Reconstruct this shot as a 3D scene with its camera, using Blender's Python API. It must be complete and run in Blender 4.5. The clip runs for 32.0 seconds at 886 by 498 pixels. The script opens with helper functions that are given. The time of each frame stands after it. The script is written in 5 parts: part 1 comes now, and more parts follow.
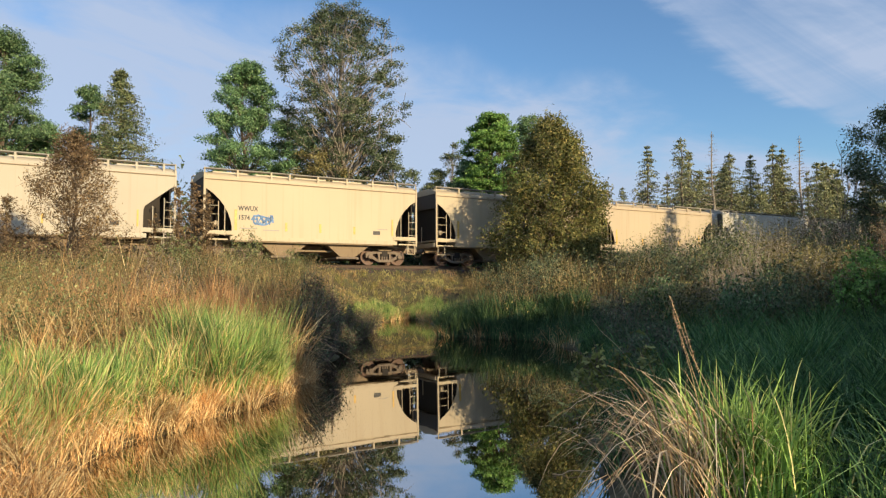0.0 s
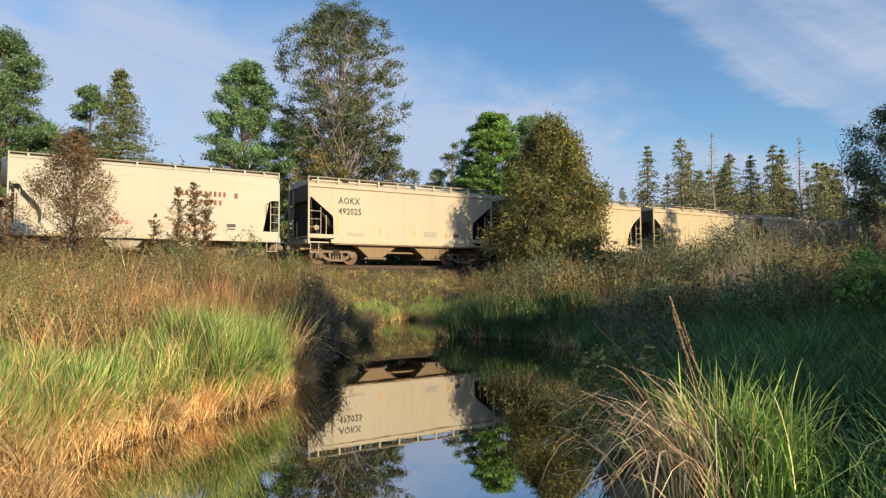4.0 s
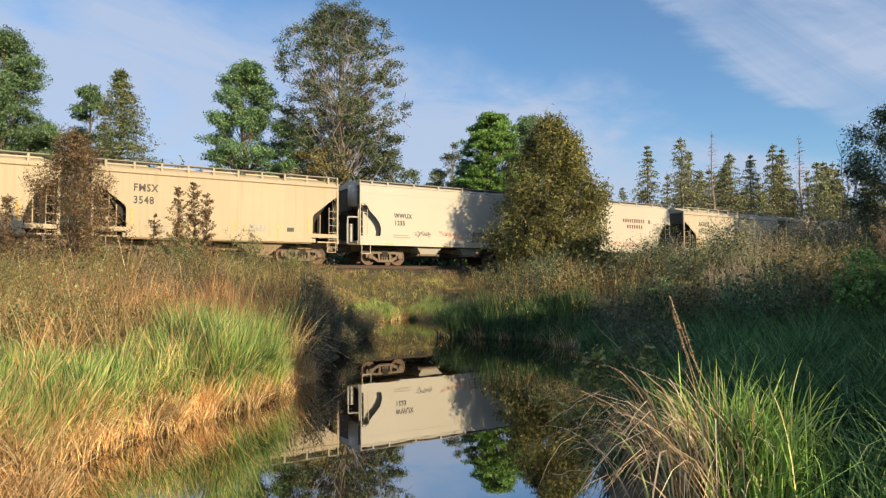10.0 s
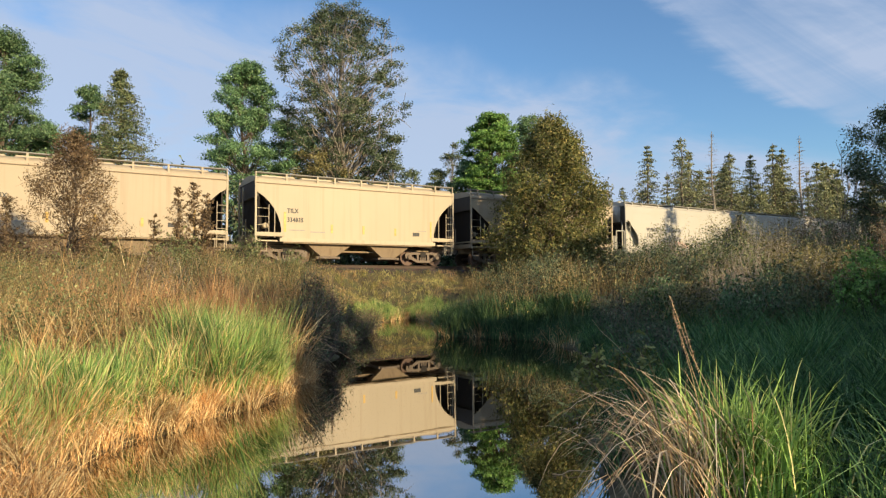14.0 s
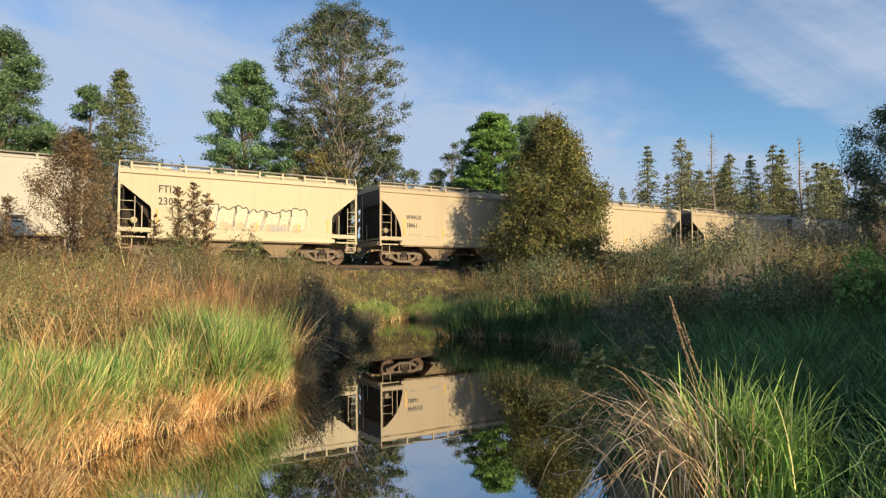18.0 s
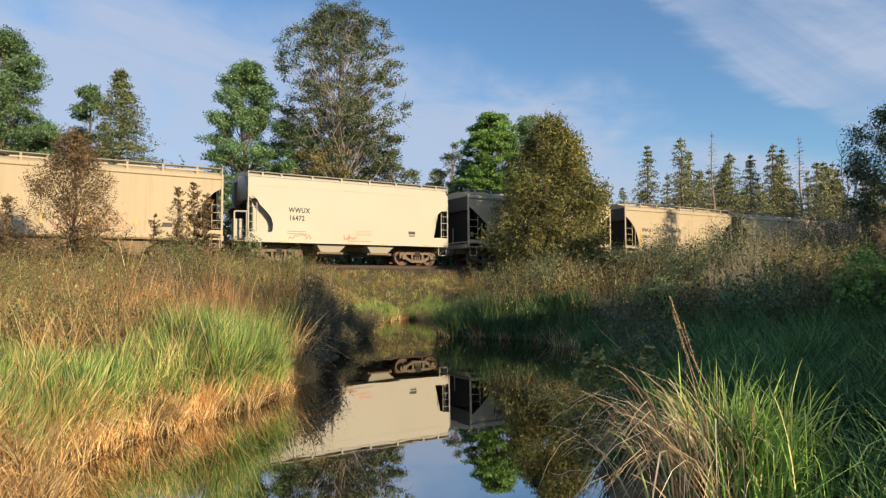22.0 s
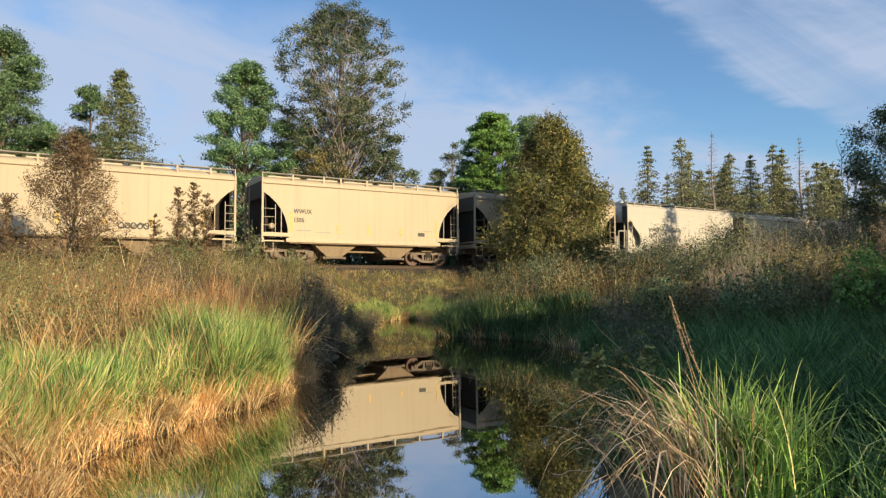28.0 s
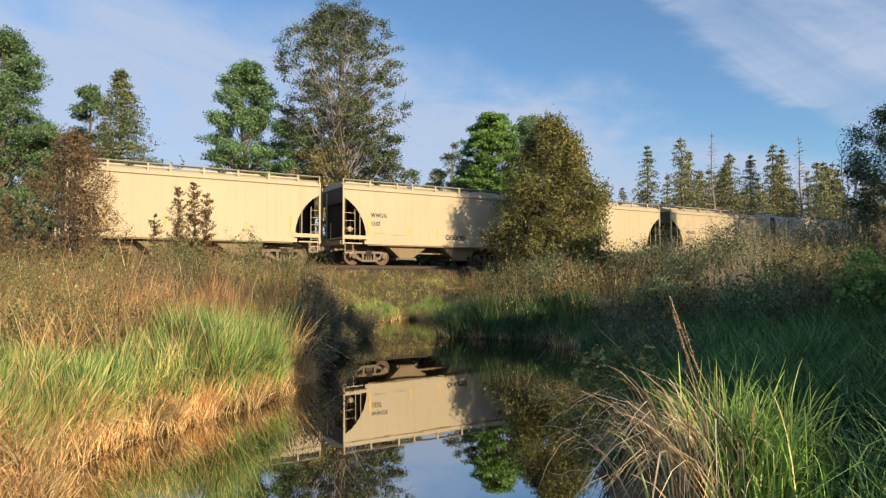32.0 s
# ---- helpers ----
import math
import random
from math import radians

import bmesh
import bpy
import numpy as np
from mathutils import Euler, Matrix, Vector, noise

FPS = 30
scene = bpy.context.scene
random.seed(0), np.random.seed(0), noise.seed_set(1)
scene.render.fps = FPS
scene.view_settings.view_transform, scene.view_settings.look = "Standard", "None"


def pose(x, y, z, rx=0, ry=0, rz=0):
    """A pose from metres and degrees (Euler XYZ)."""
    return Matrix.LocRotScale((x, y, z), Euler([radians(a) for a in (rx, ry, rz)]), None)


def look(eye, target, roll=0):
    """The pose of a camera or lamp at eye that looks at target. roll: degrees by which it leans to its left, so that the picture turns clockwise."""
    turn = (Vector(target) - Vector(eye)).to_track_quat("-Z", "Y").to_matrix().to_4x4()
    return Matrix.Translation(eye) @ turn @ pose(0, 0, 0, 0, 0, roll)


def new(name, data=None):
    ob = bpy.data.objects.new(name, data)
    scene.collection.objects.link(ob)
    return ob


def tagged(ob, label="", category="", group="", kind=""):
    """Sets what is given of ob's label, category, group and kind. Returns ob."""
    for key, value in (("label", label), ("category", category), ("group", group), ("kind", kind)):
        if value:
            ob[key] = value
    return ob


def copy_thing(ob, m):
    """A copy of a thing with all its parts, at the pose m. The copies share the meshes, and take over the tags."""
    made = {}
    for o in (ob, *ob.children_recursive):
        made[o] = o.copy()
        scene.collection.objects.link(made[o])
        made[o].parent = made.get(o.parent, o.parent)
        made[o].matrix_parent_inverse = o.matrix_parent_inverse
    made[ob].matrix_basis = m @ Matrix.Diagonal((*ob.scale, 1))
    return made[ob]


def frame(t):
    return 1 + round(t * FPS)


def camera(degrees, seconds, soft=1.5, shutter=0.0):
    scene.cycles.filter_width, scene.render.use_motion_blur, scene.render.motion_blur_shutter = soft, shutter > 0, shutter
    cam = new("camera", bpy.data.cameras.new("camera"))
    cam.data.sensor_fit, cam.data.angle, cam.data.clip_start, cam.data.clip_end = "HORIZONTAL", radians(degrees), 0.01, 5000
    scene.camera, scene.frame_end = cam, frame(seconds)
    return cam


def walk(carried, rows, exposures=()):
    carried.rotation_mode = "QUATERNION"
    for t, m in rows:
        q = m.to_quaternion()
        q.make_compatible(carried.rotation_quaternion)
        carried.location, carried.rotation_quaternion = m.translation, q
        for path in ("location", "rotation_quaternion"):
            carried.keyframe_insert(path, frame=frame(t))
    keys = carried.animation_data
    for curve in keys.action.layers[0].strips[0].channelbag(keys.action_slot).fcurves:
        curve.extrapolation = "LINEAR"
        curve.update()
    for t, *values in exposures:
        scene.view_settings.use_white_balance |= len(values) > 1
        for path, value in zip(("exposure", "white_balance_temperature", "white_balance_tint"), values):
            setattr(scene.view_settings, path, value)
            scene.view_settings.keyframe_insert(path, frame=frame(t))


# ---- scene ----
# ---- camera: held still on the bank, 1.67 m over the water ----
EYE = (0.0, 0.0, 1.67)
cam = camera(66.94, 32.0, soft=1.25)
walk(cam, [(0.0, look(EYE, (0, 100, 6.56), -0.58)), (32.0, look(EYE, (0, 100, 6.56), -0.58))],
     [(0.0, 0.5), (14.5, 0.51), (17.0, 0.49), (19.0, 0.43), (24.5, 0.44), (28.0, 0.51), (32.0, 0.51)])

# ---- sky and sun ----
SUN_AZ, SUN_EL = 48.0, 19.0      # degrees: the sun stands behind the camera, to its right
world = bpy.data.worlds.new("sky")
scene.world = world
world.use_nodes = True
wn, wl = world.node_tree.nodes, world.node_tree.links
wn.clear()
w_out = wn.new("ShaderNodeOutputWorld")
w_bg = wn.new("ShaderNodeBackground")
w_sky = wn.new("ShaderNodeTexSky")
w_sky.sky_type = "NISHITA"
w_sky.sun_disc = False
w_sky.sun_elevation = radians(SUN_EL)
w_sky.sun_rotation = radians(180.0 - SUN_AZ)
w_sky.ozone_density, w_sky.dust_density, w_sky.air_density = 3.0, 0.3, 1.1
w_bg.inputs["Strength"].default_value = 0.104
w_co = wn.new("ShaderNodeTexCoord")


def w_math(op, a, b=None, c=None):
    node = wn.new("ShaderNodeMath")
    node.operation = op
    for k, v in enumerate((a, b, c)):
        if isinstance(v, (int, float)):
            node.inputs[k].default_value = v
        elif v is not None:
            wl.new(v, node.inputs[k])
    return node.outputs[0]


def w_dot(v):
    node = wn.new("ShaderNodeVectorMath")
    node.operation = "DOT_PRODUCT"
    node.inputs[1].default_value = v
    wl.new(w_co.outputs["Generated"], node.inputs[0])
    return node.outputs["Value"]


# thin high cloud on both sides of a clear blue lane across the sky
w_map = wn.new("ShaderNodeMapping")
w_map.inputs["Rotation"].default_value = (0.0, radians(20), radians(10))
w_map.inputs["Scale"].default_value = (1.0, 1.0, 3.0)
wl.new(w_co.outputs["Generated"], w_map.inputs["Vector"])
w_noise = wn.new("ShaderNodeTexNoise")
w_noise.inputs["Scale"].default_value = 3.0
w_noise.inputs["Detail"].default_value = 9.0
w_noise.inputs["Roughness"].default_value = 0.58
w_noise.inputs["Distortion"].default_value = 0.5
wl.new(w_map.outputs["Vector"], w_noise.inputs["Vector"])
w_wave = w_math("MULTIPLY_ADD", w_noise.outputs["Fac"], 0.16, -0.08)


def w_bank(normal, shift, lo, hi):
    """One bank of cloud: all that lies beyond a wavy great circle."""
    node = wn.new("ShaderNodeMapRange")
    node.interpolation_type = "SMOOTHSTEP"
    for key, v in (("From Min", lo), ("From Max", hi), ("To Min", 0.0), ("To Max", 1.0)):
        node.inputs[key].default_value = v
    wl.new(w_math("ADD", w_math("ADD", w_dot(normal), shift), w_wave), node.inputs["Value"])
    return node.outputs["Result"]


HIGH, LOW = (0.491, -0.465, 0.736), (-0.30, 0.304, -0.904)
# fibres drawn out along the high bank's edge
w_fibre_at = wn.new("ShaderNodeCombineXYZ")
wl.new(w_math("MULTIPLY", w_dot(HIGH), 16.0), w_fibre_at.inputs["X"])
wl.new(w_math("MULTIPLY", w_dot((0.55, 0.83, 0.16)), 3.0), w_fibre_at.inputs["Y"])
w_fibre = wn.new("ShaderNodeTexNoise")
w_fibre.inputs["Scale"].default_value = 1.0
w_fibre.inputs["Detail"].default_value = 7.0
w_fibre.inputs["Roughness"].default_value = 0.6
w_fibre.inputs["Distortion"].default_value = 0.8
wl.new(w_fibre_at.outputs["Vector"], w_fibre.inputs["Vector"])
w_banks = w_math("MAXIMUM", w_math("MULTIPLY", w_bank(HIGH, 0.012, -0.004, 0.022), w_math("MULTIPLY_ADD", w_fibre.outputs["Fac"], 1.75, -0.32)), w_bank(LOW, 0.015, -0.03, 0.07))
w_body = w_math("MULTIPLY_ADD", w_noise.outputs["Fac"], 3.6, -0.92)
w_cloud = w_math("MINIMUM", 0.85, w_math("MULTIPLY", w_math("MULTIPLY", w_banks, w_body), 0.95))
w_tint = wn.new("ShaderNodeMixRGB")
w_tint.blend_type = "MULTIPLY"
w_tint.inputs["Fac"].default_value = 1.0
w_tint.inputs["Color2"].default_value = (0.84, 1.0, 1.13, 1)
wl.new(w_sky.outputs["Color"], w_tint.inputs["Color1"])
w_mix = wn.new("ShaderNodeMixRGB")
w_mix.inputs["Color2"].default_value = (3.4, 4.0, 5.2, 1)
wl.new(w_cloud, w_mix.inputs["Fac"])
wl.new(w_tint.outputs["Color"], w_mix.inputs["Color1"])
wl.new(w_mix.outputs["Color"], w_bg.inputs["Color"])
wl.new(w_bg.outputs["Background"], w_out.inputs["Surface"])

sun = new("sun", bpy.data.lights.new("sun", "SUN"))
sun.data.energy, sun.data.angle, sun.data.color = 5.0, radians(0.6), (1.0, 0.785, 0.475)
SUN_FROM = Vector((math.sin(radians(SUN_AZ)) * math.cos(radians(SUN_EL)), -math.cos(radians(SUN_AZ)) * math.cos(radians(SUN_EL)), math.sin(radians(SUN_EL))))
sun.matrix_world = look(SUN_FROM * 200, (0, 0, 0))


# ---- materials ----
def material(name, rough=0.8, metal=0.0):
    m = bpy.data.materials.new(name)
    m.use_nodes = True
    n = m.node_tree.nodes
    b = n["Principled BSDF"]
    b.inputs["Roughness"].default_value, b.inputs["Metallic"].default_value = rough, metal
    return m, n, m.node_tree.links, b


def noise_ramp(n, l, scale, stops, detail=5.0, vector=None, rough=0.6, stretch=None):
    tex = n.new("ShaderNodeTexNoise")
    tex.inputs["Scale"].default_value, tex.inputs["Detail"].default_value, tex.inputs["Roughness"].default_value = scale, detail, rough
    if vector is not None:
        if stretch:
            mp = n.new("ShaderNodeMapping")
            mp.inputs["Scale"].default_value = stretch
            l.new(vector, mp.inputs["Vector"])
            vector = mp.outputs["Vector"]
        l.new(vector, tex.inputs["Vector"])
    ramp = n.new("ShaderNodeValToRGB")
    el = ramp.color_ramp.elements
    while len(el) < len(stops):
        el.new(0.5)
    for e, (p, c) in zip(el, stops):
        e.position, e.color = p, (*c, 1)
    l.new(tex.outputs["Fac"], ramp.inputs["Fac"])
    return tex, ramp


def mixed(n, l, kind, fac, a, b):
    m = n.new("ShaderNodeMixRGB")
    m.blend_type = kind
    for key, v in (("Fac", fac), ("Color1", a), ("Color2", b)):
        if isinstance(v, (int, float)):
            m.inputs[key].default_value = v
        elif isinstance(v, tuple):
            m.inputs[key].default_value = (*v, 1)
        else:
            l.new(v, m.inputs[key])
    return m.outputs["Color"]


def bumped(n, l, b, height, strength=0.3, distance=0.02):
    bp = n.new("ShaderNodeBump")
    bp.inputs["Strength"].default_value, bp.inputs["Distance"].default_value = strength, distance
    l.new(height, bp.inputs["Height"])
    l.new(bp.outputs["Normal"], b.inputs["Normal"])


def leaf_material(name, stops, rough=0.6, through_light=0.22, patch=0.25, patch_colour=None):
    """Leaves or blades: each island takes its own colour from the stops, with larger patches over the plant."""
    m, n, l, b = material(name, rough)
    geo = n.new("ShaderNodeNewGeometry")
    ramp = n.new("ShaderNodeValToRGB")
    el = ramp.color_ramp.elements
    while len(el) < len(stops):
        el.new(0.5)
    for e, (p, c) in zip(el, stops):
        e.position, e.color = p, (*c, 1)
    l.new(geo.outputs["Random Per Island"], ramp.inputs["Fac"])
    co = n.new("ShaderNodeTexCoord")
    _, big = noise_ramp(n, l, 0.35, [(0.35, (0.72, 0.72, 0.72)), (0.7, (1.25, 1.25, 1.2))], 3.0, co.outputs["Object"])
    colour = mixed(n, l, "MULTIPLY", 1.0, ramp.outputs["Color"], big.outputs["Color"])
    _, small = noise_ramp(n, l, 2.6, [(0.34, (0.58, 0.60, 0.58)), (0.5, (1.0, 1.0, 1.0)), (0.68, (1.42, 1.38, 1.3))], 2.0, co.outputs["Object"])
    colour = mixed(n, l, "MULTIPLY", 1.0, colour, small.outputs["Color"])
    if patch_colour:
        _, pm = noise_ramp(n, l, patch, [(0.48, (0, 0, 0)), (0.62, (1, 1, 1))], 3.0, co.outputs["Object"])
        colour = mixed(n, l, "MIX", pm.outputs["Color"], colour, patch_colour)
    l.new(colour, b.inputs["Base Color"])
    b.inputs["Specular IOR Level"].default_value = 0.25
    tr = n.new("ShaderNodeBsdfTranslucent")
    l.new(colour, tr.inputs["Color"])
    sh = n.new("ShaderNodeMixShader")
    sh.inputs["Fac"].default_value = through_light
    l.new(b.outputs["BSDF"], sh.inputs[1])
    l.new(tr.outputs["BSDF"], sh.inputs[2])
    l.new(sh.outputs["Shader"], n["Material Output"].inputs["Surface"])
    return m


def paint(name, base, dirt, rust, grime=0.5, rough=0.45):
    """Car paint: sun-faded base, dusty streaks that run down, rusty specks."""
    m, n, l, b = material(name, rough)
    co = n.new("ShaderNodeTexCoord")
    info = n.new("ShaderNodeObjectInfo")
    add = n.new("ShaderNodeVectorMath")
    add.operation = "ADD"
    sc = n.new("ShaderNodeVectorMath")
    sc.operation = "SCALE"
    sc.inputs["Scale"].default_value = 37.0
    comb = n.new("ShaderNodeCombineXYZ")
    l.new(info.outputs["Random"], comb.inputs["X"])
    l.new(comb.outputs["Vector"], sc.inputs[0])
    l.new(co.outputs["Object"], add.inputs[0])
    l.new(sc.outputs["Vector"], add.inputs[1])
    v = add.outputs["Vector"]
    _, fade = noise_ramp(n, l, 0.18, [(0.3, tuple(0.89 * c for c in base)), (0.7, base)], 4.0, v)
    _, st = noise_ramp(n, l, 1.0, [(0.5, (0, 0, 0)), (0.78, (grime, grime, grime))], 6.0, v, 0.6, (4.5, 4.5, 0.10))
    c1 = mixed(n, l, "MIX", st.outputs["Color"], fade.outputs["Color"], dirt)
    _, sp = noise_ramp(n, l, 7.0, [(0.70, (0, 0, 0)), (0.78, (0.45, 0.45, 0.45))], 8.0, v, 0.75)
    c2 = mixed(n, l, "MIX", sp.outputs["Color"], c1, rust)
    l.new(c2, b.inputs["Base Color"])
    b.inputs["Roughness"].default_value = rough + 0.15
    b.inputs["Specular IOR Level"].default_value = 0.3
    return m


CREAM = paint("pale_cream_paint", (0.535, 0.475, 0.335), (0.38, 0.29, 0.18), (0.24, 0.1, 0.04), 0.36)
GREIGE = paint("grey_beige_paint", (0.465, 0.42, 0.335), (0.33, 0.27, 0.19), (0.22, 0.1, 0.045), 0.45)
TAN = paint("cream_paint", (0.495, 0.418, 0.295), (0.34, 0.25, 0.15), (0.22, 0.09, 0.035), 0.42)
BEIGE = paint("beige_paint", (0.455, 0.378, 0.268), (0.31, 0.22, 0.13), (0.2, 0.08, 0.03), 0.45)
WHITE = paint("white_paint", (0.485, 0.46, 0.40), (0.5, 0.42, 0.3), (0.3, 0.14, 0.06), 0.3)
# UNDER: dusty underside paint, also used to draw the seam's lip shadow
UNDER = paint("dusty_underside_lip_shadow", (0.29, 0.22, 0.145), (0.16, 0.11, 0.07), (0.14, 0.06, 0.03), 0.7, 0.7)
WHEEL = paint("rust_brown_wheel", (0.17, 0.115, 0.09), (0.09, 0.06, 0.045), (0.2, 0.08, 0.035), 0.5, 0.7)
STEEL = paint("rusty_steel", (0.20, 0.16, 0.125), (0.09, 0.06, 0.045), (0.16, 0.065, 0.03), 0.7, 0.75)
# END: car end sheets, with the shade between cars put into the colour
END = paint("shade_dark_end_sheet", (0.10, 0.09, 0.08), (0.06, 0.05, 0.04), (0.1, 0.05, 0.03), 0.4, 0.6)
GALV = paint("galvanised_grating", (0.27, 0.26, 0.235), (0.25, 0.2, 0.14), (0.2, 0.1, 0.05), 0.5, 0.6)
# DARK: black running gear, and the added sheets that stand for shade
DARK = paint("black_gear_and_shade_sheets", (0.035, 0.03, 0.027), (0.07, 0.05, 0.035), (0.1, 0.045, 0.02), 0.6, 0.7)
RAILTOP = paint("rail_steel", (0.085, 0.06, 0.045), (0.06, 0.04, 0.03), (0.1, 0.045, 0.02), 0.7, 0.6)


def plain(name, colour, rough=0.6, scale=8.0, vary=0.25, metal=0.0):
    m, n, l, b = material(name, rough, metal)
    co = n.new("ShaderNodeTexCoord")
    _, r = noise_ramp(n, l, scale, [(0.3, tuple(c * (1 - vary) for c in colour)), (0.7, tuple(c * (1 + vary) for c in colour))], 6.0, co.outputs["Object"])
    l.new(r.outputs["Color"], b.inputs["Base Color"])
    return m


INK = plain("black_lettering", (0.05, 0.05, 0.05), 0.6, 6.0, 0.4)
MAROON = plain("dark_red_lettering", (0.17, 0.07, 0.055), 0.6, 6.0, 0.4)
FAINT_RED = plain("faded_red_stencil", (0.58, 0.36, 0.28), 0.6)
BLUE_INK = plain("blue_spray_paint", (0.08, 0.2, 0.42), 0.5)
RED_INK = plain("red_spray_paint", (0.5, 0.2, 0.14), 0.5)
GREY_INK = plain("grey_spray_paint", (0.30, 0.28, 0.25), 0.5)
ORANGE_INK = plain("orange_spray_paint", (0.50, 0.33, 0.20), 0.5)
FLAME_INK = plain("faded_vermilion_spray", (0.56, 0.30, 0.19), 0.5)
FILL_INK = plain("pale_spray_fill", (0.5, 0.445, 0.32), 0.5)
YELLOW = plain("yellow_reflector", (0.58, 0.37, 0.09), 0.5)
BARK = plain("grey_brown_bark", (0.15, 0.115, 0.085), 0.9, 9.0, 0.45)
PALE_BARK = plain("pale_grey_bark", (0.30, 0.26, 0.21), 0.9, 7.0, 0.4)
TIMBER = plain("weathered_tie_timber", (0.10, 0.08, 0.065), 0.9, 5.0, 0.4)


# ---- mesh helpers ----
def mesh_of(name, verts, faces, mats, smooth=False):
    """A mesh from an array of vertices and an array of faces of equal size."""
    verts, faces = np.asarray(verts, dtype=np.float32).reshape(-1, 3), np.asarray(faces, dtype=np.int32)
    k = faces.shape[1]
    me = bpy.data.meshes.new(name)
    me.vertices.add(len(verts))
    me.vertices.foreach_set("co", verts.ravel())
    me.loops.add(faces.size)
    me.loops.foreach_set("vertex_index", faces.ravel())
    me.polygons.add(len(faces))
    me.polygons.foreach_set("loop_start", np.arange(0, faces.size, k, dtype=np.int32))
    me.polygons.foreach_set("use_smooth", np.full(len(faces), smooth))
    for m in mats if isinstance(mats, (list, tuple)) else [mats]:
        me.materials.append(m)
    me.update(calc_edges=True)
    return me


def finish(name, bm, mat, smooth=False):
    me = bpy.data.meshes.new(name)
    bmesh.ops.recalc_face_normals(bm, faces=bm.faces)
    bm.to_mesh(me)
    bm.free()
    me.materials.append(mat)
    if smooth:
        me.polygons.foreach_set("use_smooth", np.full(len(me.polygons), True))
    return me


def part(name, bm, mat, parent, label="", at=None, smooth=False):
    """Links a bmesh (or a mesh that is ready) as one mesh object under a thing or a part."""
    ob = new(name, finish(name, bm, mat, smooth) if isinstance(bm, bmesh.types.BMesh) else bm)
    ob.parent = parent
    if at is not None:
        ob.matrix_basis = at
    return tagged(ob, label)


def box(bm, x0, x1, y0, y1, z0, z1, bevel=0.0):
    vs = [bm.verts.new((x, y, z)) for x in (x0, x1) for y in (y0, y1) for z in (z0, z1)]
    fs = [bm.faces.new([vs[i] for i in f]) for f in ((0, 1, 3, 2), (4, 6, 7, 5), (0, 4, 5, 1), (2, 3, 7, 6), (0, 2, 6, 4), (1, 5, 7, 3))]
    if bevel:
        edges = list({e for f in fs for e in f.edges})
        bmesh.ops.bevel(bm, geom=edges, offset=bevel, segments=2, affect="EDGES", clamp_overlap=True)
    return bm


def prism(bm, outline, y0, y1):
    """An outline of (x, z) pushed from y0 to y1."""
    a = [bm.verts.new((x, y0, z)) for x, z in outline]
    b = [bm.verts.new((x, y1, z)) for x, z in outline]
    bm.faces.new(a)
    bm.faces.new(b[::-1])
    for i in range(len(a)):
        j = (i + 1) % len(a)
        bm.faces.new((a[j], a[i], b[i], b[j]))
    return bm


def rod(bm, p, q, r0, r1=None, n=6):
    p, q = Vector(p), Vector(q)
    r1 = r0 if r1 is None else r1
    turn = (q - p).to_track_quat("Z", "Y").to_matrix()
    rings = []
    for c, r in ((p, r0), (q, r1)):
        rings.append([bm.verts.new(c + turn @ Vector((r * math.cos(2 * math.pi * i / n), r * math.sin(2 * math.pi * i / n), 0))) for i in range(n)])
    for i in range(n):
        j = (i + 1) % n
        bm.faces.new((rings[0][i], rings[0][j], rings[1][j], rings[1][i]))
    bm.faces.new(rings[0][::-1])
    bm.faces.new(rings[1])
    return bm


def pipe(bm, points, r, n=6):
    for a, b in zip(points, points[1:]):
        rod(bm, a, b, r, r, n)
    return bm


def lathe(bm, profile, axis_y, cx=0.0, cz=0.0, n=28):
    """Rings of (y, radius) about a line along y through (cx, cz)."""
    rings = [[bm.verts.new((cx + r * math.cos(2 * math.pi * i / n), y + axis_y, cz + r * math.sin(2 * math.pi * i / n))) for i in range(n)] for y, r in profile]
    for a, b in zip(rings, rings[1:]):
        for i in range(n):
            j = (i + 1) % n
            bm.faces.new((a[i], a[j], b[j], b[i]))
    bm.faces.new(rings[0][::-1])
    bm.faces.new(rings[-1])
    return bm


# ---- the lie of the land ----
TH = radians(58.94)                      # the track's direction, from straight ahead to the right
ALONG = np.array((math.sin(TH), math.cos(TH)))
AWAY = np.array((-math.cos(TH), math.sin(TH)))
TRACK0 = np.array((0.0, 38.30)) + 1.6 * AWAY
GRADE = -0.00705
RAIL0 = 2.586
BANK_Y = np.array((1.2, 2.0, 3.0, 5.2, 5.7, 6.6, 7.2, 8.2, 9.4, 10.6, 13.9, 17.6, 18.6, 19.6, 20.4, 24, 28, 29.6, 30.2))
BANK_L = np.array((-1.3, -2.0, -2.5, -2.95, -3.2, -3.5, -3.4, -2.85, -2.6, -2.3, -2.45, -2.6, -2.65, -2.7, -2.7, -2.6, -2.5, -2.2, -1.6))
BANK_R = np.array((-0.9, 0.4, 0.85, 1.15, 1.25, 1.5, 1.7, 1.97, 2.5, 2.9, 3.1, 3.0, 2.7, 1.3, 0.0, -0.2, -0.5, -0.9, -1.5))


def track(s, off=0.0):
    p = TRACK0 + s * ALONG + off * AWAY
    return Vector((p[0], p[1], RAIL0 + GRADE * s))


def smooth(a, b, x):
    t = np.clip((x - a) / (b - a), 0, 1)
    return t * t * (3 - 2 * t)


